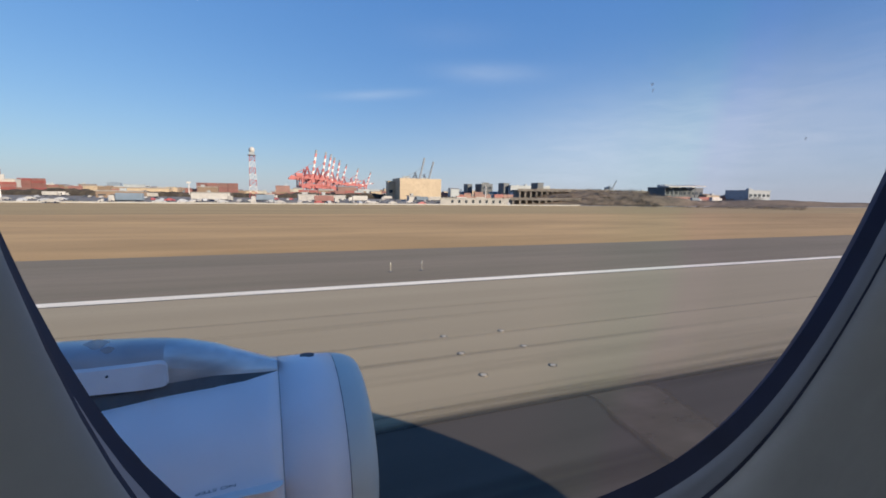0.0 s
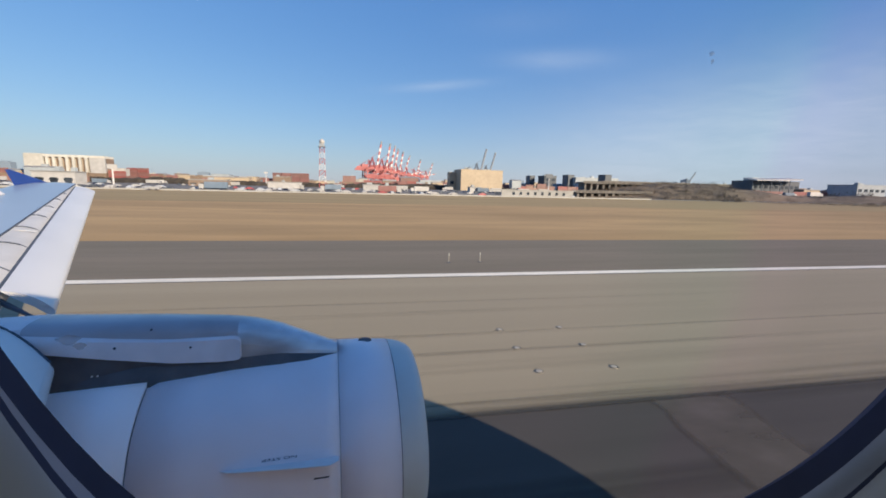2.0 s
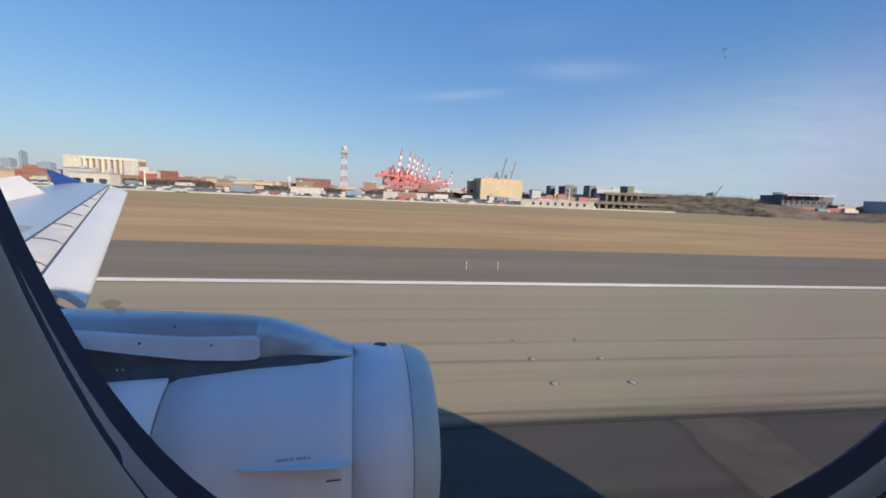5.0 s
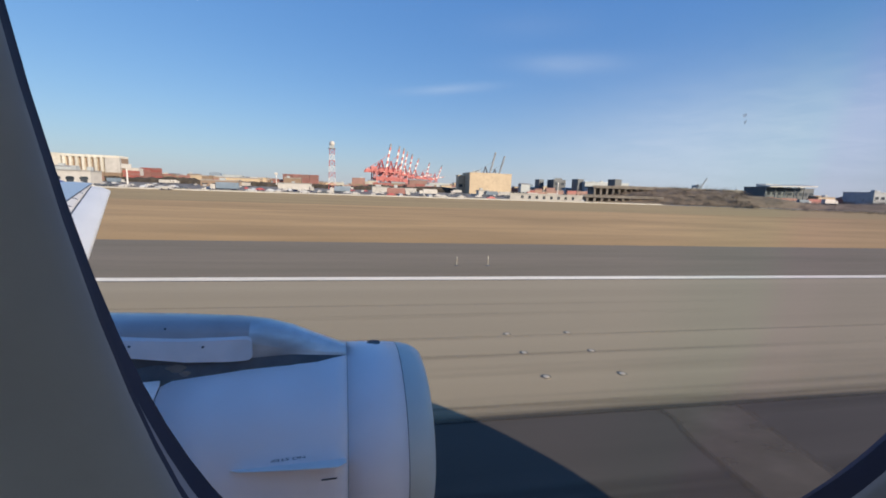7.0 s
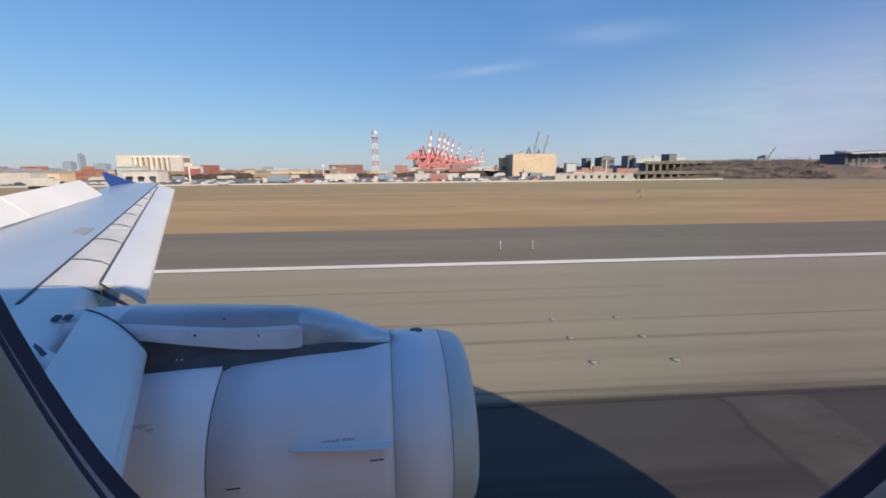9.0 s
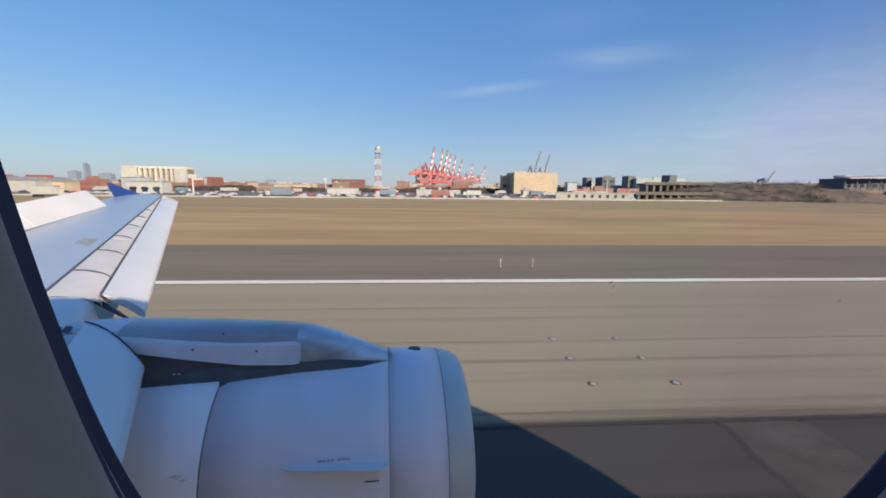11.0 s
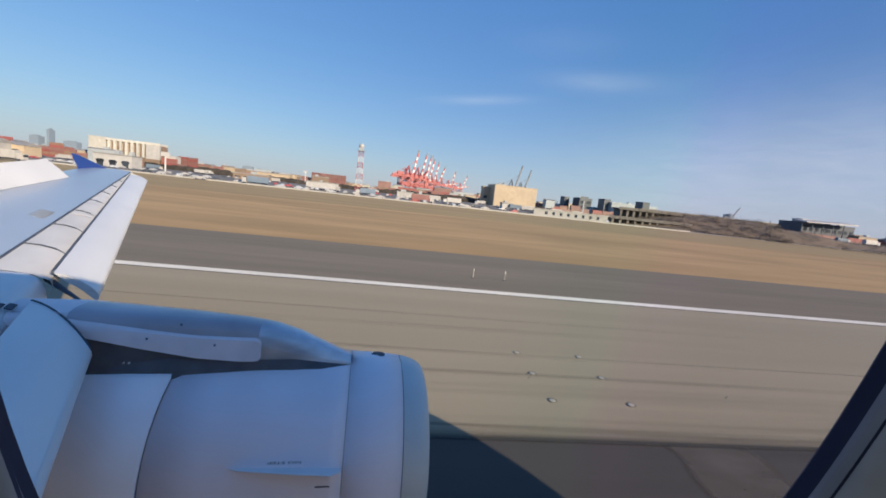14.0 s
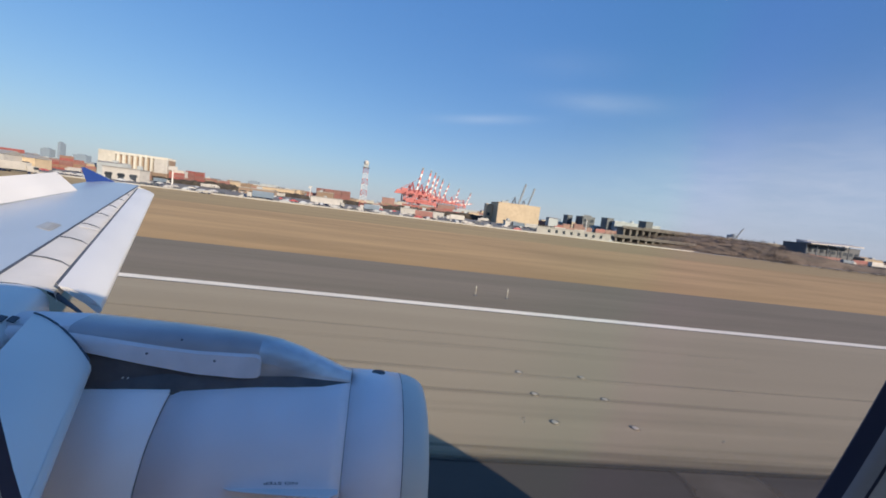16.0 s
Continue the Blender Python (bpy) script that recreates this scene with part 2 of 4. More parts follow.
def beam(bm, a, b, w, h=None, caps=True):
    """A square bar from a to b."""
    a, b = Vector(a), Vector(b)
    d = (b - a).normalized()
    side = d.cross(Vector((0, 0, 1)))
    side = side.normalized() if side.length > 1e-4 else Vector((1, 0, 0))
    up = side.cross(d).normalized()
    h = h or w
    r = [[bm.verts.new(p + side * sx * w / 2 + up * sy * h / 2) for sx, sy in ((-1, -1), (1, -1), (1, 1), (-1, 1))] for p in (a, b)]
    for i in range(4):
        j = (i + 1) % 4
        bm.faces.new((r[0][i], r[0][j], r[1][j], r[1][i]))
    if caps:
        bm.faces.new(r[0][::-1])
        bm.faces.new(r[1])
    return bm


def tube(bm, a, b, ra, rb, seg=12, caps=True):
    a, b = Vector(a), Vector(b)
    d = (b - a).normalized()
    s = d.orthogonal().normalized()
    u = d.cross(s)
    r = [[bm.verts.new(p + (s * math.cos(k * 2 * math.pi / seg) + u * math.sin(k * 2 * math.pi / seg)) * q) for k in range(seg)] for p, q in ((a, ra), (b, rb))]
    for i in range(seg):
        j = (i + 1) % seg
        bm.faces.new((r[0][i], r[0][j], r[1][j], r[1][i]))
    if caps:
        bm.faces.new(r[0][::-1])
        bm.faces.new(r[1])
    return bm


def grid(bm, rows, close=False):
    """Faces through rows of points. close: joins the last point of a row to its first."""
    vv = [[bm.verts.new(p) for p in r] for r in rows]
    for a, b in zip(vv, vv[1:]):
        n = len(a)
        for i in range(n if close else n - 1):
            j = (i + 1) % n
            bm.faces.new((a[i], a[j], b[j], b[i]))
    return vv


def revolve(profile, y, z, a0=0.0, a1=360.0, seg=72):
    """A shell turned about an axis along x at (y, z): profile of (x, radius); angles from +y towards +z."""
    bm = bmesh.new()
    full = abs(a1 - a0) >= 359.9
    n = seg if full else seg + 1
    rows = [[(x, y + r * math.cos(radians(a0 + (a1 - a0) * k / seg)), z + r * math.sin(radians(a0 + (a1 - a0) * k / seg))) for k in range(n)] for x, r in profile]
    grid(bm, rows, close=full)
    return bm


def solid(ob, thick, offset=-1):
    m = ob.modifiers.new("thickness", 'SOLIDIFY')
    m.thickness, m.offset = thick, offset
    return ob


def superellipse(cx, cz, a, b, n=2.4, seg=96):
    out = []
    for k in range(seg):
        t = 2 * math.pi * k / seg
        c, s = math.cos(t), math.sin(t)
        out.append((cx + a * math.copysign(abs(c) ** (2 / n), c), cz + b * math.copysign(abs(s) ** (2 / n), s)))
    return out

# ---- ground ----
YS = 19.4   # centre of the runway's edge stripe
KEEL = 7.0    # where the dark keel of the runway begins


def strip(name, x0, x1, y0, y1, z, mat, label, cat, depth=0.02):
    bm = bmesh.new()
    box(bm, x0, x1, y0, y1, z - depth, z)
    return tagged(mesh_object(name, bm, mat), label, cat, kind="structure")


bm = bmesh.new()
grid(bm, [[(x, y, -0.25) for x in (-3500, -700, -100, 100, 700, 3500)] for y in (-3000, -600, 34, 200, 700, 2500, 4500)])
tagged(mesh_object("ground", bm, FARLAND), "brown winter scrub land reaching the horizon", "ground", kind="structure")
strip("pavement", -900, 900, KEEL, YS + 0.4, 0.0, PAVE, "grey brown grooved runway pavement with tyre marks", "runway", 0.3)
strip("pavement", -900, 900, YS + 0.4, 32.4, -0.004, ASPHALT, "dark worn asphalt runway shoulder", "shoulder", 0.3)
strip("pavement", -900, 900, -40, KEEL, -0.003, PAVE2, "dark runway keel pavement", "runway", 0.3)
bm = bmesh.new()
random.seed(3)
ys = [32.2, 34.0, 38, 46, 55, 70, 95]
grid(bm, [[(x, y + (random.uniform(-.5, .25) if i == 0 else 0), 0.05 if i else -0.03) for x in range(-900, 901, 6)] for i, y in enumerate(ys)])
tagged(mesh_object("grass_verge", bm, GRASS, True), "dry tan winter grass beside the runway", "grass", kind="stuff")
bm = bmesh.new()
grid(bm, [[(x, y, 0.05) for x in range(-900, 901, 60)] for y in (95, 130, 165, 190)])
tagged(mesh_object("grass_field", bm, GRASS2, True), "dull olive and tan winter grass field", "grass", kind="stuff")
strip("pavement", -900, 900, 190, 197, 0.07, CONCRETE, "pale concrete perimeter road", "road", 0.3)
strip("road_marking", -900, 900, YS - 0.46, YS - 0.32, 0.003, material("black marking border", (.06, .052, .045), .85, 0, .2, 2.0, (.2, 1, 1)), "black border beside the runway edge stripe", "marking", .003)
strip("road_marking", -900, 900, YS - 0.33, YS + 0.33, 0.006, MARK, "white painted runway edge stripe", "marking", 0.006)

# tyre streaks along the runway, fading towards their edges and ends
random.seed(5)
streaks_bm = bmesh.new()
soft = streaks_bm.verts.layers.float.new("soft")
lane = 0
for y, w, n, lmin, lmax, dark in ((7.25, .5, 9, 30, 90, .70), (7.9, .7, 8, 20, 60, .40), (8.9, .8, 6, 30, 110, .34), (9.6, .3, 4, 40, 90, .45), (10.6, .5, 5, 25, 110, .32), (11.7, .35, 5, 40, 120, .50), (13.4, .5, 4, 30, 110, .20), (15.1, .35, 4, 40, 120, .22), (4.6, 1.5, 8, 40, 120, .5), (2.6, 1.5, 8, 40, 120, .6)):
    for k in range(n):
        lane += 1
        zz = 0.002 + 0.0003 * (lane % 12)
        x0 = -190 + 380 * (k + random.random()) / n
        x1 = x0 + random.uniform(lmin, lmax)
        yy, ww, dk = y + random.uniform(-.45, .45), w * random.uniform(.4, 1.4), dark * random.uniform(.4, 1.15)
        slant = random.uniform(-.006, .006)
        m = 20
        vv = grid(streaks_bm, [[(x0 + (x1 - x0) * i / m, yy + s * ww / 2 + .05 * math.sin(x0 + i * .4) + slant * (x1 - x0) * (i / m - .5), zz) for i in range(m + 1)] for s in (-1, -.45, 0, .45, 1)])
        for row, f in zip(vv, (0, .8, 1, .8, 0)):
            for i, v in enumerate(row):
                v[soft] = .8 * f * dk * min(1.0, 5 * i / m, 5 * (m - i) / m)
# grime worn over the joint between the keel and the paler pavement
xs = [-300 + 4 * k for k in range(151)]
vv = grid(streaks_bm, [[(x, KEEL + dy * (1 + .35 * math.sin(x * .21) + .2 * math.sin(x * .83)), 0.0062) for x in xs] for dy in (-.05, .02, .14, .34)])
for row, f in zip(vv, (1.3, 1.2, .45, 0)):
    for v in row:
        v[soft] = f
tagged(mesh_object("tyre_marks", streaks_bm, RUBBER), "dark faint tyre rubber streaks along the runway", "tyre marks", kind="stuff")
# paler slanting pavement where the keel was cut and laid anew
RELAID = streak_material("relaid keel pavement", (0.104, 0.087, 0.070), (0.6, 1.2, 1), -0.7, 0.7)
for x0, w in ((6.0, 1.8), (-70, 6.0), (92, 6.0)):
    bm = bmesh.new()
    layer = bm.verts.layers.float.new("soft")
    vv = grid(bm, [[(x0 + w * u + sl + .08 * math.sin(7 * y + 5 * u), y, 0.0045) for u in (-.06, .06, .5, .94, 1.06)] for y, sl in ((-3.0, -1.0), (-.5, -.75), (2.0, -.5), (4.5, -.25), (6.0, -.1), (KEEL - .35, -.03), (KEEL - .02, 0.0))])
    for row in vv:
        for v, f in zip(row, (0, .9, 1, .9, 0)):
            v[layer] = f
    tagged(mesh_object("pavement", bm, RELAID), "paler slanting repair band in the runway keel", "pavement", kind="structure")


def inset_light():
    o = thing("runway_light", "small pale inset light in the runway", "runway light", "touchdown zone lights")
    b = bmesh.new()
    tube(b, (0, 0, -.01), (0, 0, .010), .125, .115, 20)
    part("rim", b, material("dull light rim", (.15, .125, .09), .5, .3), o)
    b = bmesh.new()
    tube(b, (0, 0, .008), (0, 0, .016), .085, .07, 16)
    part("lens", b, material("pale light lens", (.45, .395, .31), .6), o)
    return o


base_light = inset_light()
base_light.matrix_world = pose(4.17, 8.62, 0)
for bx in range(-90, 121, 30):
    for dy in (0, 1.45, 2.9):
        if bx or dy:
            copy_thing(base_light, pose(4.17 + bx, 8.62 + dy, 0))
        if bx % 60 == 0:
            copy_thing(base_light, pose(6.18 + bx, 8.58 + dy, 0))


def edge_light():
    o = thing("edge_light", "thin pale runway edge light on a stem", "runway light", "edge lights")
    b = bmesh.new()
    tube(b, (0, 0, 0), (0, 0, .42), .02, .018, 10)
    part("stem", b, material("pale stem paint", (.44, .40, .33), .5), o)
    b = bmesh.new()
    tube(b, (0, 0, .42), (0, 0, .5), .036, .034, 12)
    tube(b, (0, 0, .5), (0, 0, .57), .034, .014, 12)
    part("lamp", b, material("pale lamp glass", (.5, .48, .42), .2), o)
    b = bmesh.new()
    tube(b, (0, 0, 0), (0, 0, .03), .12, .10, 14)
    part("base_plate", b, SEAM, o)
    return o


el0 = edge_light()
el0.matrix_world = pose(4.9, 22.7, 0)
for k in (-2, -1, 0, 1, 2):
    for dx in (0.0, 1.9):
        if k or dx:
            copy_thing(el0, pose(4.9 + 60 * k + dx, 22.7, 0))


def grass_sign(x, y, w, h, faces, label, text=""):
    o = thing("runway_sign", label, "sign", at=(x, y, 0.04), rz=0)
    for i in range(faces):
        part("panel", boxed(i * w * 1.35, i * w * 1.35 + w, -.12, .12, .25, .25 + h, bevel=.02), SIGNBLACK, o)
        for lx in (.15, .85):
            b = bmesh.new()
            tube(b, (i * w * 1.35 + lx * w, 0, -.1), (i * w * 1.35 + lx * w, 0, .26), .03, .03, 8)
            part("leg", b, SEAM, o)
    part("footing", boxed(-.2, (faces - 1) * w * 1.35 + w + .2, -.4, .4, -.1, .03), CONCRETE, o)
    if text:
        cu = bpy.data.curves.new("numeral", 'FONT')
        cu.body, cu.size, cu.align_x = text, h * 1.1, 'CENTER'
        cu.extrude = .004
        cu.materials.append(MARK)
        t = new("numeral", cu)
        t.parent = o
        t.matrix_basis = pose(w / 2, -.126, .25 + h * .12, 90, 0, 0)
    return o


grass_sign(350.0, 35.5, 1.3, 1.5, 1, "black runway distance sign with a white numeral 4", "4")
grass_sign(-119.0, 37.0, .55, .85, 1, "small black sign box beside the grass edge")

# touchdown markings and the taxiway junction further back along the runway
for k, (x0, x1, y0, y1) in enumerate(((-62, -40, 8.0, 9.8), (-62, -40, 11.3, 13.1), (-205, -183, 8.0, 9.8), (-205, -183, 11.3, 13.1), (-470, -425, 8.5, 17.5))):
    strip("road_marking", x0, x1, y0, y1, 0.006, MARK, "white painted touchdown block on the runway", "marking", .006)
bm = bmesh.new()
grid(bm, [[(x0 - 30 * u * u, y, 0.062), (x1 - 8 * u, y, 0.062)] for u, y, x0, x1 in [(k / 8, 33 + k * 12.0, -505, -440) for k in range(9)]])
tagged(mesh_object("taxiway", bm, ASPHALT), "dark asphalt taxiway joining the runway", "taxiway", kind="structure")
for dx in (-0.35, 0.35):
    bm = bmesh.new()
    grid(bm, [[(-470 - 18 * u * u + dx - .12, 34 + 90 * u, 0.07), (-470 - 18 * u * u + dx + .12, 34 + 90 * u, 0.07)] for u in [k / 10 for k in range(11)]])
    tagged(mesh_object("road_marking", bm, YELLOW), "yellow painted taxiway centre line", "marking", kind="structure")
for k in range(5):
    strip("road_marking", -500 + k * 2, -486 + k * 2, 40 + k * 9, 40.5 + k * 9, 0.07, YELLOW, "yellow painted shoulder bar on the taxiway", "marking", .004)
hut = thing("equipment_hut", "red and white checkered equipment hut on the grass", "hut", at=(-560, 60, 0.04))
for i in range(4):
    for j in range(3):
        part("panel", boxed(i * .8 - 1.6, i * .8 - .8, -.9, .9, j * .75 + .2, j * .75 + .95), STEELRED if (i + j) % 2 else STEELWHITE, hut)
part("base", boxed(-1.8, 1.8, -1.1, 1.1, -.1, .2), CONCRETE, hut)

strip("perimeter_wall", -900, 150, 189.2, 189.6, 0.65, CONCRETE, "pale low concrete perimeter barrier", "wall", 1.0)

# ---- airliner ----
plane = thing("airliner", "white and blue grey airliner rolling along the runway", "airplane")
plane.matrix_world = pose(-0.0027, 0.0622, 0.0004, 0.801, -0.025, HEADING)
EY, EZ = 4.05, 1.725   # engine axis

# nacelle
cowl = part("fan_cowl", revolve([(-1.52, .978), (-1.1, .984), (-0.6, .985), (-0.1, .982), (0.022, .98)], EY, EZ, seg=96), PAINT, plane, "blue grey painted fan cowl", True)
solid(cowl, 0.03)
front = part("inlet_cowl", revolve([(0.026, .979), (0.3, .968), (0.545, .948)], EY, EZ, seg=96), PAINT, cowl, "", True)
solid(front, 0.03)
lip_prof = [(0.55, .947), (0.63, .932), (0.70, .91), (0.76, .88), (0.80, .845), (0.812, .815), (0.80, .785), (0.76, .755), (0.68, .735), (0.4, .73), (0.02, .745)]
part("inlet_lip", revolve(lip_prof, EY, EZ, seg=96), LIPMETAL, cowl, "pale polished inlet lip", True)
fan = bmesh.new()
tube(fan, (-.02, EY, EZ), (0.0, EY, EZ), 0.735, 0.735, 48)
tube(fan, (0.04, EY, EZ), (0.38, EY, EZ), 0.24, 0.02, 24)
for k in range(22):
    a = 2 * math.pi * k / 22
    beam(fan, (0.08, EY + .2 * math.cos(a), EZ + .2 * math.sin(a)), (0.1, EY + 0.73 * math.cos(a + .2), EZ + 0.73 * math.sin(a + .2)), 0.16, 0.02)
part("fan", fan, DARKGREY, cowl)
# thrust reverser, closed: the sleeve lies against the fan cowl
A0, A1 = 109.0, 431.0
SLEEVE = material("pale sleeve paint", (0.95, 0.89, 0.89), 0.40, 0, 0.05, 1.6, coat=0.2)
sleeve = part("reverser_sleeve", revolve([(-1.5235, .977), (-1.9, .976), (-2.3, .965), (-2.7, .94), (-3.1, .895), (-3.5, .83)], EY, EZ, A0, A1, 72), SLEEVE, cowl, "pale grey reverser sleeve, closed", True)
solid(sleeve, 0.035)
b = bmesh.new()
c, s = math.cos(radians(114.4)), math.sin(radians(114.4))
beam(b, (-1.54, EY + .985 * c, EZ + .985 * s), (-2.3, EY + .972 * c, EZ + .972 * s), .045, .03)
beam(b, (-2.3, EY + .972 * c, EZ + .972 * s), (-3.0, EY + .912 * c, EZ + .912 * s), .045, .03)
part("sleeve_rail", b, WHITE, cowl, "white sleeve guide rail")
part("exhaust_nozzle", revolve([(-3.3, 0.7), (-3.75, 0.67), (-4.3, 0.52), (-4.32, 0.48), (-3.4, 0.46)], EY, EZ), LIPMETAL, cowl, "", True)
# joints, strake, vent
FINE = material("fine panel joint", (.42, .43, .45), .6)
for x, r, hw, m in ((-1.5215, .9795, .0022, SEAM), (0.024, .9815, .0025, FINE), (0.5475, .9495, .003, SEAM)):
    part("panel_joint", revolve([(x - hw, r), (x + hw, r)], EY, EZ, 100, 440, 72), m, cowl)


def on_cowl(x, ang, r):
    return (x, EY + r * math.cos(radians(ang)), EZ + r * math.sin(radians(ang)))


st = bmesh.new()
top = []
for k in range(13):
    u = k / 12
    x = -0.89 + u * 0.90
    h = 0.235 * (u ** 0.55) * (1 - max(0, (u - .93) / .07) * .5)
    top.append((x, h))
rows = []
for side in (-0.35, 0.35):
    rows.append([[on_cowl(x, 156.5 + 1.2 * (x + .4) + side, .98) for x, h in top], [on_cowl(x, 156.5 + 1.2 * (x + .4) + side * .3, .98 + h) for x, h in top]])
grid(st, [rows[0][0], rows[0][1], rows[1][1], rows[1][0]])
part("strake", st, material("pale strake paint", (.74, .72, .70), .5, 0, .05, 2), cowl, "thin pale nacelle strake fin")


def patch(name, x0, x1, a0, a1, r, mat, parent):
    b = bmesh.new()
    n = max(2, int(abs(a1 - a0) / 2))
    grid(b, [[on_cowl(x, a0 + (a1 - a0) * k / n, r) for k in range(n + 1)] for x in (x0, x1)])
    return part(name, b, mat, parent)


patch("marking_bar", -0.19, -0.07, 164.6, 165.3, .9885, SEAM, cowl)
patch("marking_bar", -1.36, -1.25, 171, 171.7, .9868, SEAM, cowl)
patch("marking_bar", -2.62, -2.58, 150, 151, .9601, SEAM, cowl)
patch("marking_bar", -2.30, -2.24, 142.5, 143.0, .9672, SEAM, cowl)
patch("fastener", -1.745, -1.72, 148.2, 149.4, .9782, SEAM, cowl)
patch("fastener", -1.70, -1.685, 118.0, 119.0, .9785, SEAM, cowl)
for x, a in ((-1.58, 117.3), (-1.78, 117.4), (-1.98, 117.5), (-2.18, 117.6)):
    patch("fastener", x, x + .012, a, a + .5, .9788 if x > -1.7 else .9785 - (-1.7 - x) * .008, SEAM, cowl)
txt = bpy.data.curves.new("marking", 'FONT')
txt.body, txt.size, txt.align_x, txt.extrude = "NO STEP", 0.044, 'CENTER', 0.0006
txt.materials.append(SEAM)
tob = new("marking", txt)
tob.parent = cowl
ta = radians(153.2)
tob.matrix_basis = Matrix.Translation(on_cowl(-0.45, 153.2, .9865)) @ Matrix(((-1, 0, 0, 0), (0, -math.sin(ta), math.cos(ta), 0), (0, math.cos(ta), math.sin(ta), 0), (0, 0, 0, 1))) @ Matrix.Diagonal((1.55, .62, 1, 1))
vent = bmesh.new()
tube(vent, (0.31, EY + .17, EZ + .93), (0.31, EY + .171, EZ + .958), 0.075, 0.072, 20)
part("vent", vent, SEAM, cowl, "small dark oval vent")

# pylon
pyl = bmesh.new()
prof = [(-3.3, 3.12, .26), (-2.85, 3.15, .26), (-2.4, 3.165, .25), (-1.9, 3.14, .24), (-1.5, 3.12, .23), (-1.0, 3.085, .205), (-0.85, 3.066, .198), (-0.72, 3.045, .19), (-0.5, 2.98, .17), (-0.25, 2.87, .14), (0.02, 2.755, .10)]
PY = 4.03
upper, lower, nose_rows, tail_rows = [], [], [], []
for x, zt, w in prof:
    k = min(1.0, (zt - 2.68) / .3)
    fy = .245 + .17 * min(1.0, max(0.0, (-x - 1.5) / 1.0)) - .05 * max(0.0, (x + .6) / .62)
    zf = EZ + math.sqrt(.975 ** 2 - (EY - PY + fy) ** 2) - .004
    foot, knee, hip = (x, PY - fy, zf), (x, PY - w - (.05 if x < -1.6 else .02), max(zf + .02, 2.67 + .10 * k)), (x, PY - w - .01, zt - .17 * k)
    upper.append([hip, (x, PY - w + .015, zt - .075 * k), (x, PY - w + .06, zt - .02 * k), (x, PY - w * .4, zt),
                  (x, PY + w * .4, zt), (x, PY + w - .06, zt - .02 * k), (x, PY + w - .015, zt - .075 * k), (x, PY + w, zt - .17 * k), (x, PY + .345, 2.655)])
    if x < -.84:
        lower.append([foot, knee, hip])
    if x > -.86:
        nose_rows.append([knee, hip])
        tail_rows.append([foot, knee])
grid(pyl, upper[2:7])
pylon = part("pylon", pyl, PYLON, plane, "blue grey engine pylon fairing", True)
b = bmesh.new()
grid(b, upper[:3])
part("aft_fairing", b, PANEL, pylon, "pale aft pylon fairing", True)
b = bmesh.new()
grid(b, lower)
part("pylon_skirt", b, DARKGREY, pylon, "dark grey lower pylon side", True)
b = bmesh.new()
grid(b, nose_rows)
grid(b, upper[6:])
part("pylon_nose", b, NOSEMETAL, pylon, "bare metal pylon nose with painted highlight mottle", True)
b = bmesh.new()
grid(b, tail_rows)
part("pylon_skirt", b, DARKGREY, pylon, "", True)
fair = bmesh.new()
rows = []
for x, z0, z1, w in ((-2.8, 3.05, 3.145, .26), (-2.5, 3.005, 3.12, .253), (-2.2, 2.95, 3.085, .247), (-1.8, 2.868, 3.035, .238), (-1.35, 2.787, 2.992, .224), (-1.0, 2.757, 2.978, .206), (-0.87, 2.757, 2.974, .199), (-0.835, 2.766, 2.957, .198), (-0.822, 2.785, 2.935, .197), (-0.818, 2.785, 2.935, .197)):
    y = PY - w
    y += .05 if x > -.82 else 0.0
    rows.append([(x, y - .040, z0), (x, y - .058, z0 + .008), (x, y - .046, z0 * .55 + z1 * .45), (x, y - .024, z1 - .02), (x, y + .01, z1)])
grid(fair, rows)
part("fairing_panel", fair, PANEL, pylon, "pale fairing panel", True)
shelf = bmesh.new()
rows = []
for x, z, n in ((-3.5, 2.66, 0), (-2.8, 2.68, 0), (-2.0, 2.685, 0), (-1.51, 2.675, 0), (-1.45, 2.66, .035), (-1.2, 2.65, .05), (-0.9, 2.635, .08), (-0.6, 2.62, .11)):
    rows.append([(x, EY + sy * (w - n * f), z + dz) for sy, w, f, dz in ((-1, .40, 1, -.16), (-1, .37, 1, -.02), (-1, .28, .4, .10), (1, .28, .4, .10), (1, .37, 1, -.02), (1, .40, 1, -.16))])
grid(shelf, rows)
part("heat_shield", shelf, DARKGREY, pylon, "dark grey heat shield", True)
for x, z in ((-2.25, 3.0), (-1.75, 2.97), (-1.5, 3.09), (-1.2, 2.93)):
    b = bmesh.new()
    bmesh.ops.create_icosphere(b, subdivisions=1, radius=0.012, matrix=Matrix.Translation((x, 3.74 if z < 3.05 else 3.80, z)))
    part("fastener", b, SEAM, pylon)

for x in (-1.90, -1.86):
    part("fastener", boxed(x, x + .008, 3.668, 3.69, 2.765, 2.773), LEGREY, pylon)

# wing
def zw(y):
    return 3.25 + 0.072 * (y - 4.75)


def x_slat(y): return -2.40 - (y - 4.1) * 0.423
def x_gap(y): return -3.13 - (y - 4.77) * 0.428
def x_line(y): return -3.90 - (y - 5.31) * 0.374
def x_te(y): return -7.69 - (y - 9.36) * 0.26


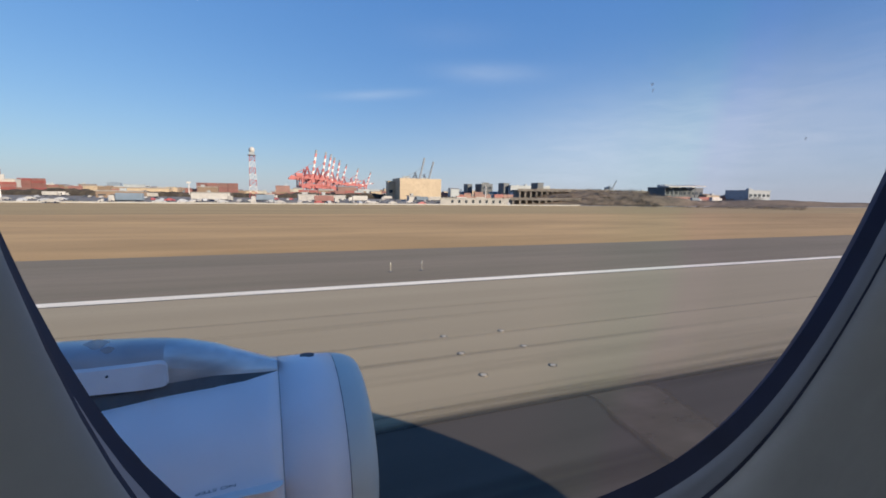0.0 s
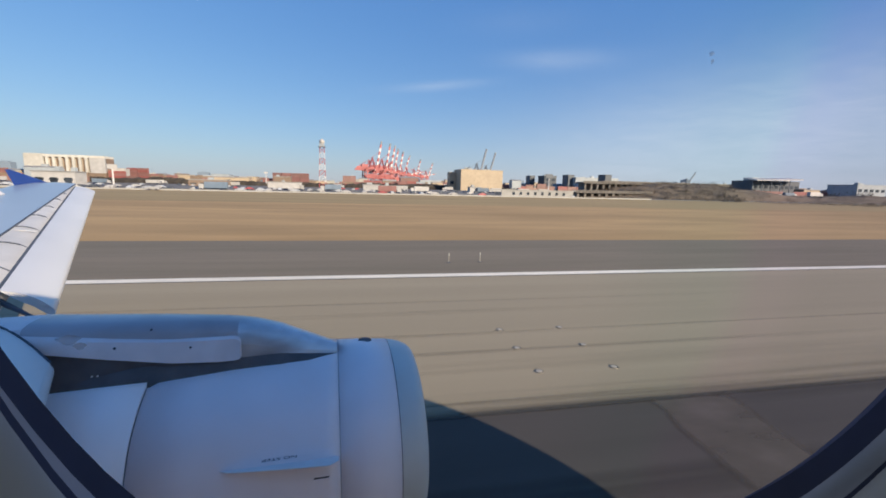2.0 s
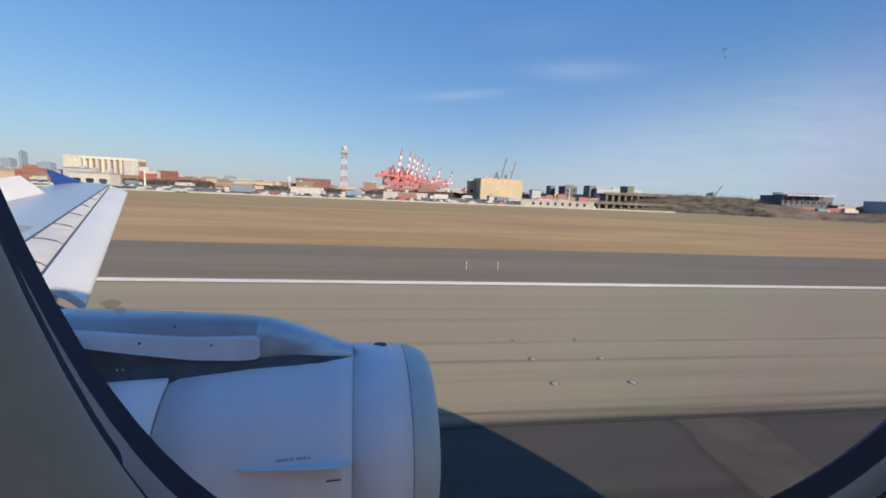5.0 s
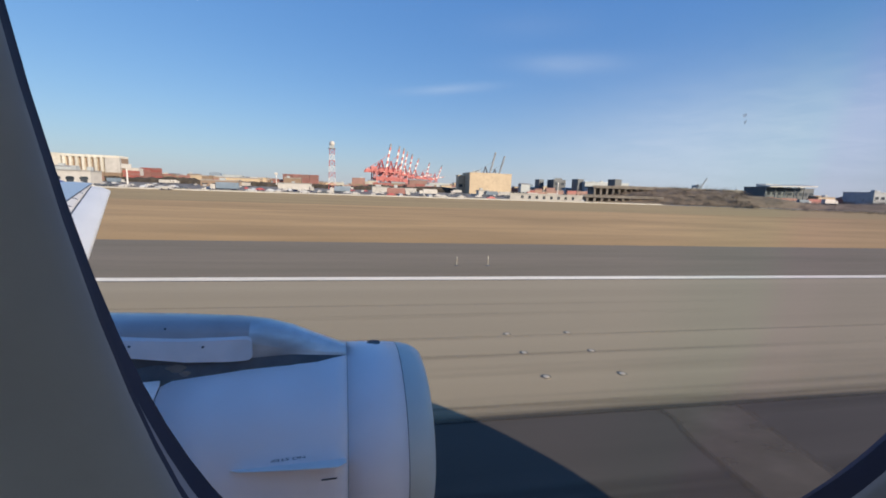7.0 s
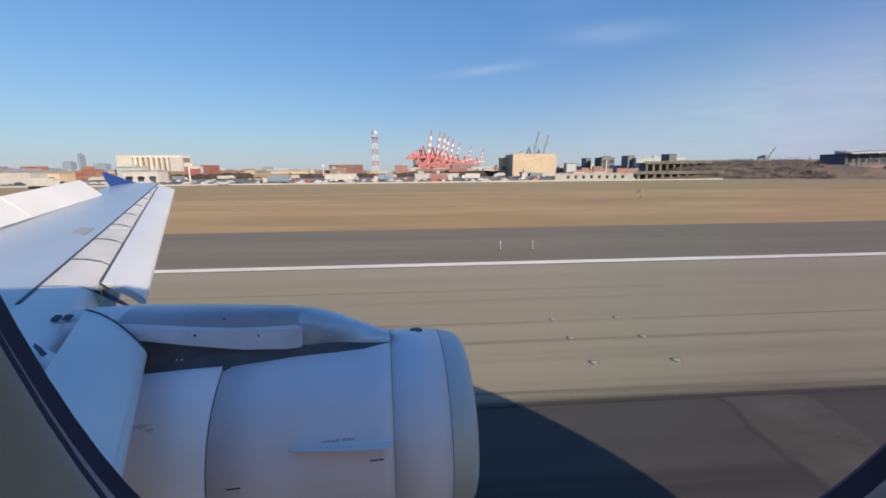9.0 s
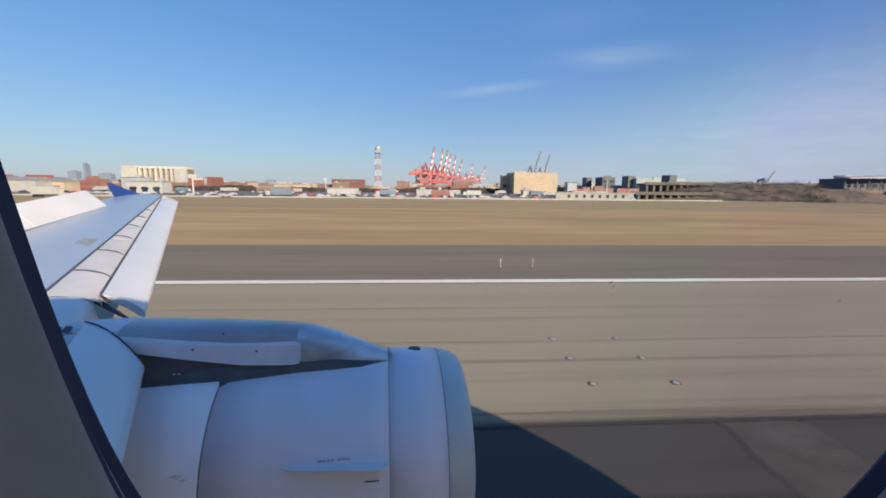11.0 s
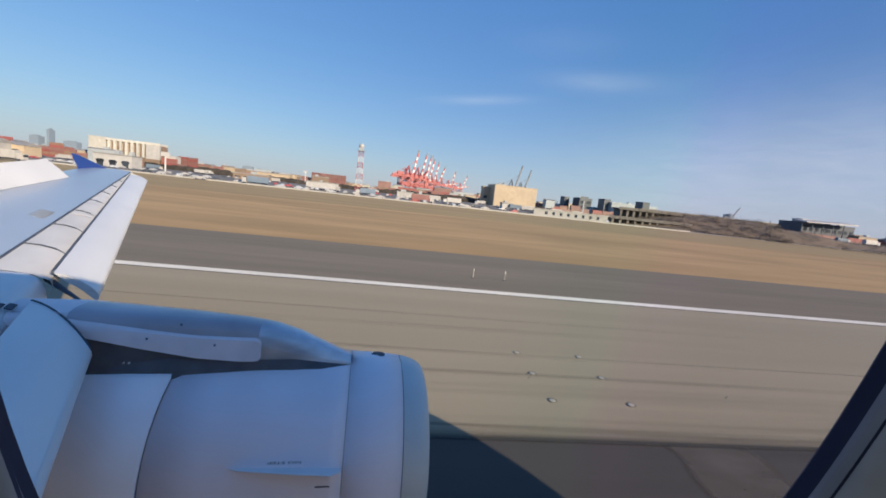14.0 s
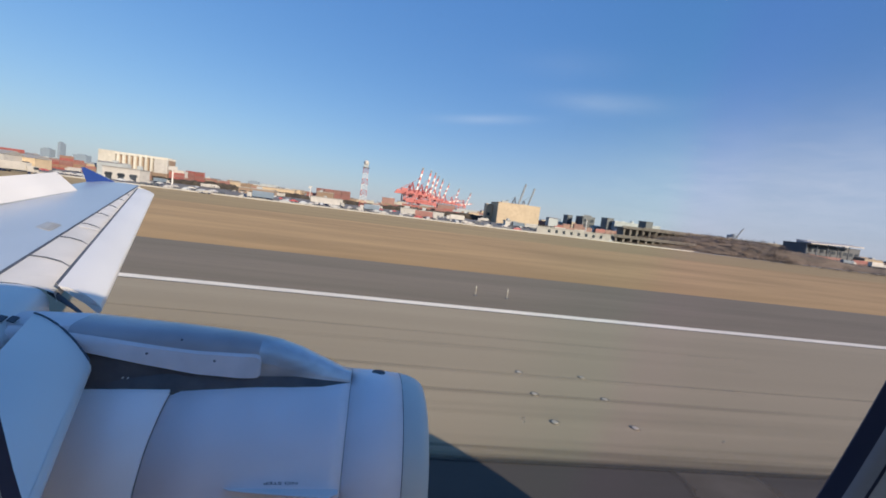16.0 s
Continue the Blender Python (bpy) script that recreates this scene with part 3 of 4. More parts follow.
ys = [0.0, 1.5, 3.0, 4.0, 4.75, 6, 7.5, 9, 10.5, 12, 13.5, 14.6, 15.2]
wg = bmesh.new()
rows = []
for y in ys:
    xl, xt, z = x_line(y), x_te(y), zw(y)
    th = 0.10 * (xl - xt)
    rows.append([(xl, y, z), (xl * .7 + xt * .3, y, z + .03), (xl * .35 + xt * .65, y, z), (xt, y, z - .10), (xl * .4 + xt * .6, y, z - .06 - th * .7), (xl, y, z - .1 - th)])
grid(wg, rows, close=True)
wing = part("wing", wg, WINGGREY, plane, "white painted wing", True)
le = bmesh.new()
rows = []
for y in [4.72 + k * (14.95 - 4.72) / 24 for k in range(25)]:
    xl, xg, z = x_line(y), x_gap(y), zw(y)
    rows.append([(xl + .004, y, z + .002), (xl * .6 + xg * .4, y, z - .004), (xl * .25 + xg * .75, y, z - .03), (xg, y, z - .085), (xg + .03, y, z - .16), (xg - .05, y, z - .30)])
grid(le, rows)
part("leading_edge", le, LEGREY, wing, "bare grey fixed leading edge behind the slat", True)
for k in range(8):
    y = 5.75 + k * 1.15
    b = bmesh.new()
    xl, xg, z = x_line(y), x_gap(y), zw(y)
    q = [(xl, y, z + .006), (xl * .6 + xg * .4, y - .03, z + .003), (xl * .25 + xg * .75, y - .07, z - .022), (xg, y - .1, z - .078)]
    for p0, p1 in zip(q, q[1:]):
        beam(b, p0, p1, 0.022, 0.012)
    part("rib_joint", b, SEAM, wing)
b = bmesh.new()
beam(b, (x_line(4.2), 4.2, zw(4.2) + .003), (x_line(15), 15, zw(15) + .003), 0.035, 0.01)
part("panel_joint", b, SEAM, wing)


def make_slat(y0, y1, n, droop, label, fx, bx, skew=0.0):
    """A slat from y0 to y1 between the lines bx and fx; skew: how far its front corner is cut back at the outer end."""
    b = bmesh.new()
    rows = []
    for k in range(n + 1):
        row = []
        for u in (0, .25, .45, .62, .76, .87, .95):
            y = y0 + (y1 - skew * u ** 1.3 - y0) * k / n
            s = 1.0 - 0.035 * max(0.0, y - 4.6)
            row.append((bx(y) + (fx(y) - bx(y)) * u, y, zw(y) - .005 - droop * s * (.22 * u + .78 * u ** 2.6)))
        y = y0 + (y1 - skew - y0) * k / n
        s = 1.0 - 0.035 * max(0.0, y - 4.6)
        dp, xb, xf, z, rn = droop * s, bx(y), fx(y), zw(y), .075 * s
        row += [(xf - rn + rn * math.sin(a), y, z - dp - rn * .35 + rn * .9 * math.cos(a)) for a in (.6, 1.2, 1.8, 2.5)]
        row += [(xb + (xf - xb) * .6, y, z - dp * .55 - .06 * s), (xb + (xf - xb) * .25, y0 + (y1 - y0) * k / n, z - dp * .18 - .05 * s)]
        rows.append(row)
    vv = grid(b, rows, close=True)
    b.faces.new(vv[0])
    b.faces.new(vv[-1][::-1])
    return part("slat", b, WHITE, wing, label, True)


make_slat(4.74, 14.45, 20, 0.21, "white extended leading edge slat", x_slat, lambda y: x_gap(y) + .03)
inboard = make_slat(0.9, 3.98, 8, 0.24, "white inboard slat beside the pylon", lambda y: -2.08 - (y - 3.6) * 0.42, lambda y: -2.76 - (y - 3.97) * 0.40, skew=.42)
b = bmesh.new()
edge = []
for u in (0, .12, .25, .38, .5, .62, .72, .82, .90, .95):
    y = 3.982 - .42 * u ** 1.3
    xb, xf = -2.76 - (y - 3.97) * .40, -2.08 - (y - 3.6) * .42
    edge.append((xb + (xf - xb) * u, y, zw(y) - .004 - .24 * (.22 * u + .78 * u ** 2.6)))
for p0, p1 in zip(edge, edge[1:]):
    beam(b, p0, p1, 0.014, 0.014)
part("edge_seal", b, SEAM, wing, "dark rubber seal along the slat end")
inner = bmesh.new()
rows = []
for y in (0.2, 1.5, 2.8, 3.6, 4.2, 4.7):
    xb, xl = -2.84 - (y - 3.97) * 0.40, x_line(y)
    z = zw(y)
    rows.append([(xl, y, z), (xb * .5 + xl * .5, y, z - .006), (xb - .16, y, z - .018), (xb - .08, y, z - .05), (xb - .03, y, z - .10), (xb, y, z - .18), (xb + .005, y, z - .30), (xl, y, z - .5)])
grid(inner, rows)
part("inner_leading_edge", inner, WHITE, wing, "", True)
# solid dark bar fills the slat gap, its shade put into the colour
b = bmesh.new()
beam(b, (x_gap(4.8) + .012, 4.8, zw(4.8) - .02), (x_gap(14.4) + .012, 14.4, zw(14.4) - .02), .034, .03)
part("slat_gap", b, SEAM, wing, "dark bar standing in for shade behind the slat")
tr = bmesh.new()
tube(tr, (-3.25, 4.90, 3.13), (-2.62, 4.40, 3.05), 0.035, 0.012, 8)
part("slat_track", tr, SEAM, wing, "dark slat track in the gap")
# dark floor bar: the inboard gap's depth of shade given as colour
b = bmesh.new()
beam(b, (-2.74, 3.9, zw(3.9) - .24), (-1.55, 0.9, zw(.9) - .24), .16, .02)
part("slat_gap", b, SEAM, wing, "dark bar standing in for shade behind the inboard slat")
b = bmesh.new()
tube(b, (-2.72, 3.36, 3.02), (-2.36, 3.10, 3.00), .075, .075, 16)
part("slat_track", b, WHITE, wing, "white slat track tube in the gap", True)
b = bmesh.new()
for p0, p1 in (((-2.80, 3.40, 3.125), (-2.68, 3.32, 3.105)), ((-2.68, 3.32, 3.105), (-2.58, 3.24, 3.075)), ((-2.58, 3.24, 3.075), (-2.52, 3.18, 3.02))):
    beam(b, p0, p1, .03, .02)
part("track_seal", b, SEAM, wing, "dark rubber seal round the slat track")
for i in range(2):
    b = bmesh.new()
    x = -2.93 + i * .088
    vs = [b.verts.new(q) for q in ((x, 3.80, zw(3.80) - .010), (x + .062, 3.79, zw(3.79) - .018), (x + .040, 3.885, zw(3.885) - .012), (x - .022, 3.895, zw(3.895) - .006))]
    b.faces.new(vs)
    solid(part("marking_bar", b, SEAM, wing), .012, 0)
for x in (-2.26, -2.20):
    b = bmesh.new()
    box(b, x - .02, x + .02, 3.31, 3.33, 2.98, 3.074 - (x + 2.26) * .4)
    part("marking_bar", b, SEAM, inboard)
# raised spoilers, hinged along their front edge
for y0, y1 in ((5.75, 8.94), (8.97, 12.2)):
    b = bmesh.new()
    rows = []
    for y in (y0, (y0 + y1) / 2, y1):
        hx, hz = -6.21 - (y - 6) * .214, zw(y) + .006
        rows.append([(hx, y, hz), (hx - .20, y - .04, hz + .205), (hx - .432, y - .09, hz + .417), (hx - .45, y - .095, hz + .40), (hx - .24, y - .05, hz + .165), (hx - .06, y, hz - .02)])
    vv = grid(b, rows, close=True)
    b.faces.new(vv[0])
    b.faces.new(vv[-1][::-1])
    spoiler = part("spoiler", b, WHITE, wing, "raised white spoiler panel")
    for f in (.25, .75):
        b = bmesh.new()
        y = y0 + (y1 - y0) * f
        hx = -6.21 - (y - 6) * .214
        tube(b, (hx - .42, y, zw(y) - .02), (hx - .26, y, zw(y) + .20), .03, .02, 8)
        part("actuator", b, SEAM, spoiler, "dark spoiler actuator")
    b = bmesh.new()
    beam(b, (-6.195 - (y0 - 6) * .214, y0, zw(y0) + .008), (-6.195 - (y1 - 6) * .214, y1, zw(y1) + .008), .02, .012)
    part("panel_joint", b, FINE, wing)
fl = bmesh.new()
vv = grid(fl, [[(-7.75, 15.2, 3.92), (-8.3, 15.22, 4.0), (-9.3, 15.36, 4.38), (-9.42, 15.36, 4.38), (-9.15, 15.22, 3.9)], [(-7.75, 15.25, 3.92), (-8.3, 15.27, 4.0), (-9.3, 15.4, 4.38), (-9.42, 15.4, 4.38), (-9.15, 15.27, 3.9)]], close=True)
fl.faces.new(vv[0])
fl.faces.new(vv[1][::-1])
part("winglet", fl, BLUE, wing, "deep blue wingtip fence")
tipcap = bmesh.new()
vv = grid(tipcap, [[(x_gap(14.9) + .35, 14.9, zw(14.9) - .12), (x_gap(15) , 14.95, zw(15) - .02), (x_line(15.2), 15.24, zw(15.2)), (x_te(15.2), 15.26, zw(15.2) - .06)], [(x_gap(14.9) + .3, 14.95, zw(14.9) - .22), (x_gap(15), 15, zw(15) - .2), (x_line(15.2), 15.26, zw(15.2) - .22), (x_te(15.2), 15.28, zw(15.2) - .14)]])
part("wing_tip", tipcap, WHITE, wing)
STENCIL = material("faded grey stencil", (.40, .395, .385), .5)
for i in range(6):
    b = bmesh.new()
    x, y = -4.80 - i * .055, 7.16 + i * .03
    beam(b, (x, y, zw(y) + .016), (x - .17, y + .52, zw(y + .52) + .016), .022, .004)
    part("marking_bar", b, STENCIL, wing)
b = bmesh.new()
beam(b, (-8.15, 14.3, zw(14.3) - .02), (-8.45, 14.95, zw(14.95) - .02), .10, .02)
part("marking_bar", b, STENCIL, wing)
b = bmesh.new()
beam(b, (-4.72, 7.72, zw(7.72) + .012), (-4.42, 7.66, zw(7.66) - .006), .03, .01)
part("marking_bar", b, WHITE, wing)

# fuselage with cabin windows
FY, FZ, FR = -1.77, 4.05, 1.98
WX = 0.081
xs = []
for k in range(-24, 12):
    c = WX + k * 0.533
    xs += [(c - .12, k), (c + .12, None)]
angs = sorted({*range(0, 360, 10)} - {10, 20, 160, 170} | {8.5, 19.5, 160.5, 171.5})
fb = bmesh.new()
nose = [(4.8, 1.0, 0.0), (5.6, .97, -.03), (6.4, .90, -.08), (7.1, .79, -.17), (7.8, .62, -.32), (8.4, .40, -.5), (8.7, .14, -.62)]
rows_x = [(x, 1.0, 0.0, k) for x, k in xs if x < 4.7] + [(x, s, d, None) for x, s, d in nose]
vv = [[fb.verts.new((x, FY + FR * s * math.cos(radians(a)), FZ + d + FR * s * 1.03 * math.sin(radians(a)))) for a in angs] for x, s, d, k in rows_x]
for i in range(len(vv) - 1):
    for j in range(len(angs)):
        j2 = (j + 1) % len(angs)
        hole = rows_x[i][3] is not None and (angs[j] == 8.5 or angs[j] == 160.5)
        own = rows_x[i][0] > WX - .75 and rows_x[i][0] < WX + .5 and angs[j] in (0, 8.5, 19.5)
        if hole or own:
            continue
        fb.faces.new((vv[i][j], vv[i][j2], vv[i + 1][j2], vv[i + 1][j]))
fb.faces.new(vv[-1])
fb.faces.new(vv[0][::-1])
part("fuselage", fb, FUSE, plane, "white painted fuselage tube with cabin windows", True)
b = boxed(-12.5, 6, FY - 1.85, FY + 1.85, 3.36, 3.42)
part("cabin_floor", b, CABINDARK, plane)

# the window that the camera looks through
CX, CZ, WA, WB, WN = 0.1062, 4.5096, 0.2134, 0.2930, 3.0


def lean(x, y, z):
    """The cabin wall leans inwards towards its top, as the fuselage is round."""
    return (x, y - .2 * max(-.45, min(.45, z - CZ)), z)


def ring(steps, mat, name, owner, label=""):
    """A moulded ring round the window. steps: (u, out, y, squareness); u goes from the glass edge (0) to the lip of the lining (1), out widens further."""
    b = bmesh.new()
    grid(b, [[lean(x, y, z) for x, z in superellipse(CX + .0083 * u, CZ + .0134 * u, WA + .0018 * u + out, WB + .054 * u + out, n)] for u, out, y, n in steps], close=True)
    return part(name, b, mat, owner, label, True)


wall = ring([(.99, 0, .1055, WN), (1, 0, .104, WN), (1, .002, .1010, WN), (1, .009, .0965, WN), (1, .025, .0915, WN), (1, .06, .087, 3.2), (1, .12, .084, 3.4), (1, .3, .082, 5.0), (1, .5, .08, 8.0)], LINING, "sidewall_panel", plane, "grey plastic cabin sidewall panel")
ring([(0, .22, .178, WN), (0, .012, .1265, WN), (0, 0, .1196, WN), (.06, 0, .1178, WN), (.32, 0, .1119, WN)], GASKET, "window_seal", wall, "dark rubber window seal")
ring([(.32, 0, .1119, WN), (.37, 0, .1101, WN), (.5, 0, .1084, WN), (.82, 0, .1062, WN), (.85, 0, .1064, WN)], TRIM, "window_trim", wall, "blue grey window trim ring")
ring([(.85, 0, .1064, WN), (.86, 0, .1082, WN), (.99, 0, .1055, WN)], GASKET, "trim_groove", wall)
gb = bmesh.new()
grid(gb, [[lean(x, y, z) for x, z in superellipse(CX + .0083, CZ + .0134, WA + .0018 + out, WB + .054 + out, WN)[59:75]] for out, y in ((.0044, .0991), (.0047, .0982), (.0052, .0979), (.0056, .0985))])
part("lining_groove", gb, TRIM, wall, "dark groove between trim and lining", True)
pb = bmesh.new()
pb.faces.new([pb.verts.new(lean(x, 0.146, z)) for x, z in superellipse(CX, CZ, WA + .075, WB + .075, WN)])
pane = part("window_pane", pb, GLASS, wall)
pane.visible_shadow = False
SPOT = bpy.data.materials.new("dried water spot")
SPOT.use_nodes = True
SPOT.node_tree.nodes["Principled BSDF"].inputs["Base Color"].default_value = (.62, .64, .66, 1)
SPOT.node_tree.nodes["Principled BSDF"].inputs["Alpha"].default_value = .38
for x, z, ra, rb in ((-.0975, 4.3465, .0032, .0016), (-.0950, 4.3440, .0018, .0012), (.1222, 4.4495, .0011, .0008), (.1236, 4.4470, .0006, .0009), (.2632, 4.4349, .0011, .0010)):
    b = bmesh.new()
    b.faces.new([b.verts.new(lean(x + ra * (1 + .25 * math.sin(3 * a)) * math.cos(a), .1455, z + rb * (1 + .2 * math.cos(2 * a + x * 90)) * math.sin(a))) for a in [2 * math.pi * k / 18 for k in range(18)]])
    part("water_spot", b, SPOT, pane).visible_shadow = False
ob = bmesh.new()
rows = [[lean(x, y, z) for x, z in superellipse(CX, CZ, WA + oa, WB + ob_, n)] for oa, ob_, y, n in ((.22, .22, 0.181, WN), (.26, .24, 0.182, 3.4), (.47, .30, 0.16, 10.0))]
grid(ob, rows, close=True)
part("window_surround", ob, FUSE, plane)

# landing gear, and an unseen glowing strip added to brighten the cabin lining
for gx, gy, r in ((-5.6, FY - 3.8, 0.58), (-5.6, FY + 3.8, 0.58), (5.4, FY, 0.38)):
    b = bmesh.new()
    tube(b, (gx, gy, r), (gx, gy, 3.0 if gx < 0 else 2.4), 0.11, 0.14, 14)
    tube(b, (gx, gy - .5, r), (gx, gy + .5, r), 0.07, 0.07, 12)
    gear = part("landing_gear", b, LEGREY, plane, "", True)
    for s in (-0.46, 0.46):
        b = bmesh.new()
        k = 0.19 if r > .5 else .12
        prof = [(s - k, r * .55), (s - k, r * .85), (s - k * .7, r * .97), (s, r), (s + k * .7, r * .97), (s + k, r * .85), (s + k, r * .55)]
        grid(b, [[(gx + q * math.cos(2 * math.pi * a / 28), gy + (y if r > .5 else y * .6), r + q * math.sin(2 * math.pi * a / 28)) for a in range(28)] for y, q in prof], close=True)
        part("tyre", b, GASKET, gear, "black rubber tyre", True)
glow = bpy.data.materials.new("cabin fill strip glow")
glow.use_nodes = True
gp = glow.node_tree.nodes["Principled BSDF"]
gp.inputs["Base Color"].default_value = (.8, .8, .8, 1)
gp.inputs["Emission Color"].default_value, gp.inputs["Emission Strength"].default_value = (1.0, 0.97, 0.95, 1), 2.3
b = boxed(-11, 4.5, FY + 0.55, FY + 0.75, 5.62, 5.66)
part("cabin_fill_strip", b, glow, plane, "unseen white ceiling strip added to brighten the lining")

# ---- skyline ----
GZ = -0.25


def site(azimuth, dist):
    """Ground point at an azimuth in degrees from abeam of the aircraft, forward positive."""
    return (dist * math.sin(radians(azimuth - HEADING)), dist * math.cos(radians(azimuth - HEADING)))


def standing(name, azm, dist, label, cat, group="", turn=0.0):
    x, y = site(azm, dist)
    return thing(name, label, cat, group, at=(x, y, GZ), rz=turn + HEADING)


WINDOWS = material("dark window band", (.05, .06, .075), .2, 0, .2, .3)
ROOF = material("grey roofing", (.30, .29, .28), .8, 0, .15, .3)
CREAM, TANW, GREYW, DARKW, WHITEW = paint("cream cladding", (.44, .41, .35)), paint("tan cladding", (.46, .36, .25)), paint("grey cladding", (.36, .39, .41)), paint("dark cladding", (.085, .095, .11)), paint("white cladding", (.46, .44, .42))
BRICKW, RUSTW, BLUEW, ORANGEW = paint("brick cladding", (.25, .14, .12)), paint("rust red steel", (.26, .125, .11)), paint("blue steel", (.17, .22, .28)), paint("orange steel", (.30, .18, .13))
BROWNW, PALEW = paint("brown cladding", (.24, .17, .12)), paint("pale stone cladding", (.56, .53, .47))
strip("pavement", -1100, 1100, 197, 505, 0.02, material("car park asphalt", (.20, .18, .16), .9, 0, .2, .05), "grey asphalt car park and yard", "car park", .3)


def building(azm, dist, w, d, h, mat, label, bands=2, roofbits=3, gable=False, turn=0.0, doors=0):
    o = standing("building", azm, dist, label, "building", turn=turn)
    part("wall", boxed(-w / 2, w / 2, 0, d, 0, h), mat, o)
    if gable:
        b = bmesh.new()
        vv = grid(b, [[(x, -.4, h), (x, d / 2, h + d * .16), (x, d + .4, h), (x, d / 2, h - .2)] for x in (-w / 2 - .4, w / 2 + .4)], close=True)
        b.faces.new(vv[0])
        b.faces.new(vv[1][::-1])
        part("roof", b, ROOF, o)
    else:
        part("roof", boxed(-w / 2 - .3, w / 2 + .3, -.3, d + .3, h, h + .8), ROOF if h < 12 else mat, o)
    for i in range(bands):
        z = h * (i + .6) / (bands + .3)
        n = max(2, int(w / 7))
        for k in range(n):
            x0 = -w / 2 + w * (k + .18) / n
            part("window", boxed(x0, x0 + w * .64 / n, -.12, .1, z - h * .10, z + h * .08), WINDOWS, o)
    for k in range(doors):
        x0 = -w / 2 + w * (k + .25) / doors
        part("door", boxed(x0, x0 + w * .5 / doors, -.12, .1, 0, min(4.5, h * .6)), WINDOWS, o)
    for k in range(roofbits):
        x0 = random.uniform(-w * .4, w * .35)
        part("roof_unit", boxed(x0, x0 + random.uniform(2, 5), d * .3, d * .3 + 3, h + .8, h + .8 + random.uniform(1, 2.6)), GREYW, o)
    return o


def columned_building():
    """A cream block with a hall beside it behind a row of tall columns."""
    o = standing("building", -27.2, 600, "cream building with a row of tall columns", "building")
    part("wall", boxed(-36, -19, 0, 20, 0, 29), PALEW, o)
    part("wall", boxed(-19, 36, 2.2, 20, 0, 26), BROWNW, o)
    part("roof", boxed(-19, 36, -.6, 20, 26, 28.5), PALEW, o)
    part("end_wall", boxed(22, 36, -.3, 4, 10, 26), WHITEW, o)
    part("base_wall", boxed(-19, 36, -.4, 4, 0, 10), BROWNW, o)
    for k in range(7):
        part("column", boxed(-17 + k * 5.8, -14.6 + k * 5.8, -.6, 2, 10, 26), PALEW, o)


def container_stack(azm, dist, nx, nz, mats, turn=0.0, gap=.5):
    o = standing("container_stack", azm, dist, "stacked red and orange shipping containers in the port", "containers", "container stacks", turn)
    meshes = []
    for m in mats:
        me = bpy.data.meshes.new("container")
        b = boxed(0, 12.1, 0, 2.44, 0, 2.58)
        for i in range(1, 12):
            box(b, i - .12, i + .12, -.05, .02, .1, 2.45)
        b.to_mesh(me)
        b.free()
        me.materials.append(m)
        meshes.append(me)
    for i in range(nx):
        for k in range(max(1, nz - random.choice((0, 0, 0, 1, 2)))):
            c = new("container", random.choice(meshes))
            c.parent = o
            c.matrix_basis = pose((i - nx / 2) * (12.1 + gap), 0, k * 2.6)


def crane(azm, dist, up, label="red and white container crane with its striped boom raised", mats=(STEELRED, STEELWHITE), s=1.0, turn=0.0):
    o = standing("container_crane", azm, dist, label, "crane", "port cranes", turn)
    R, Wm = mats
    for sx in (-1, 1):
        for sy in (-1, 1):
            b = bmesh.new()
            beam(b, (sx * 12 * s, sy * 9 * s, 0), (sx * 11 * s, sy * 9 * s, 40 * s), 2.5 * s)
            part("leg", b, R, o)
    for z in (12, 26, 40):
        for sy in (-1, 1):
            b = bmesh.new()
            beam(b, (-12 * s, sy * 9 * s, z * s), (12 * s, sy * 9 * s, z * s), 2.6 * s)
            part("cross_beam", b, R, o)
    for sy in (-1, 1):
        b = bmesh.new()
        beam(b, (-12 * s, sy * 9 * s, 12 * s), (11 * s, sy * 9 * s, 40 * s), 1.8 * s)
        part("brace", b, R, o)
    b = bmesh.new()
    beam(b, (-34 * s, 0, 42 * s), (14 * s, 0, 42 * s), 4.2 * s, 4.6 * s)
    part("back_girder", b, R, o)
    part("machine_house", boxed(-22 * s, -8 * s, -4 * s, 4 * s, 43.5 * s, 50 * s), R, o)
    part("sill_house", boxed(-12 * s, 12 * s, -8 * s, -3 * s, 20 * s, 27 * s), R, o)
    part("cab", boxed(9 * s, 13 * s, -2 * s, 2 * s, 36 * s, 39.5 * s), Wm, o)
    b = bmesh.new()
    for sy in (-1, 1):
        beam(b, (10 * s, sy * 4 * s, 42 * s), (4 * s, 0, 66 * s), 1.9 * s)
        beam(b, (-4 * s, sy * 4 * s, 42 * s), (4 * s, 0, 66 * s), 1.9 * s)
    part("mast", b, R, o)
    b = bmesh.new()
    beam(b, (4 * s, 0, 66 * s), (-32 * s, 0, 44 * s), .7 * s)
    part("stay", b, R, o)
    h0, ang, L = Vector((14 * s, 0, 42 * s)), radians(up), 62 * s
    d = Vector((math.cos(ang), 0, math.sin(ang)))
    n = 8
    for k in range(n):
        b = bmesh.new()
        beam(b, h0 + d * (L * k / n), h0 + d * (L * (k + 1) / n), 3.6 * s, 3.6 * s)
        part("boom_section", b, STEELGREY if k == n - 1 else Wm if k % 2 else R, o)
    b = bmesh.new()
    beam(b, (4 * s, 0, 66 * s), h0 + d * (L * .62), .6 * s)
    part("stay", b, R, o)
    return o


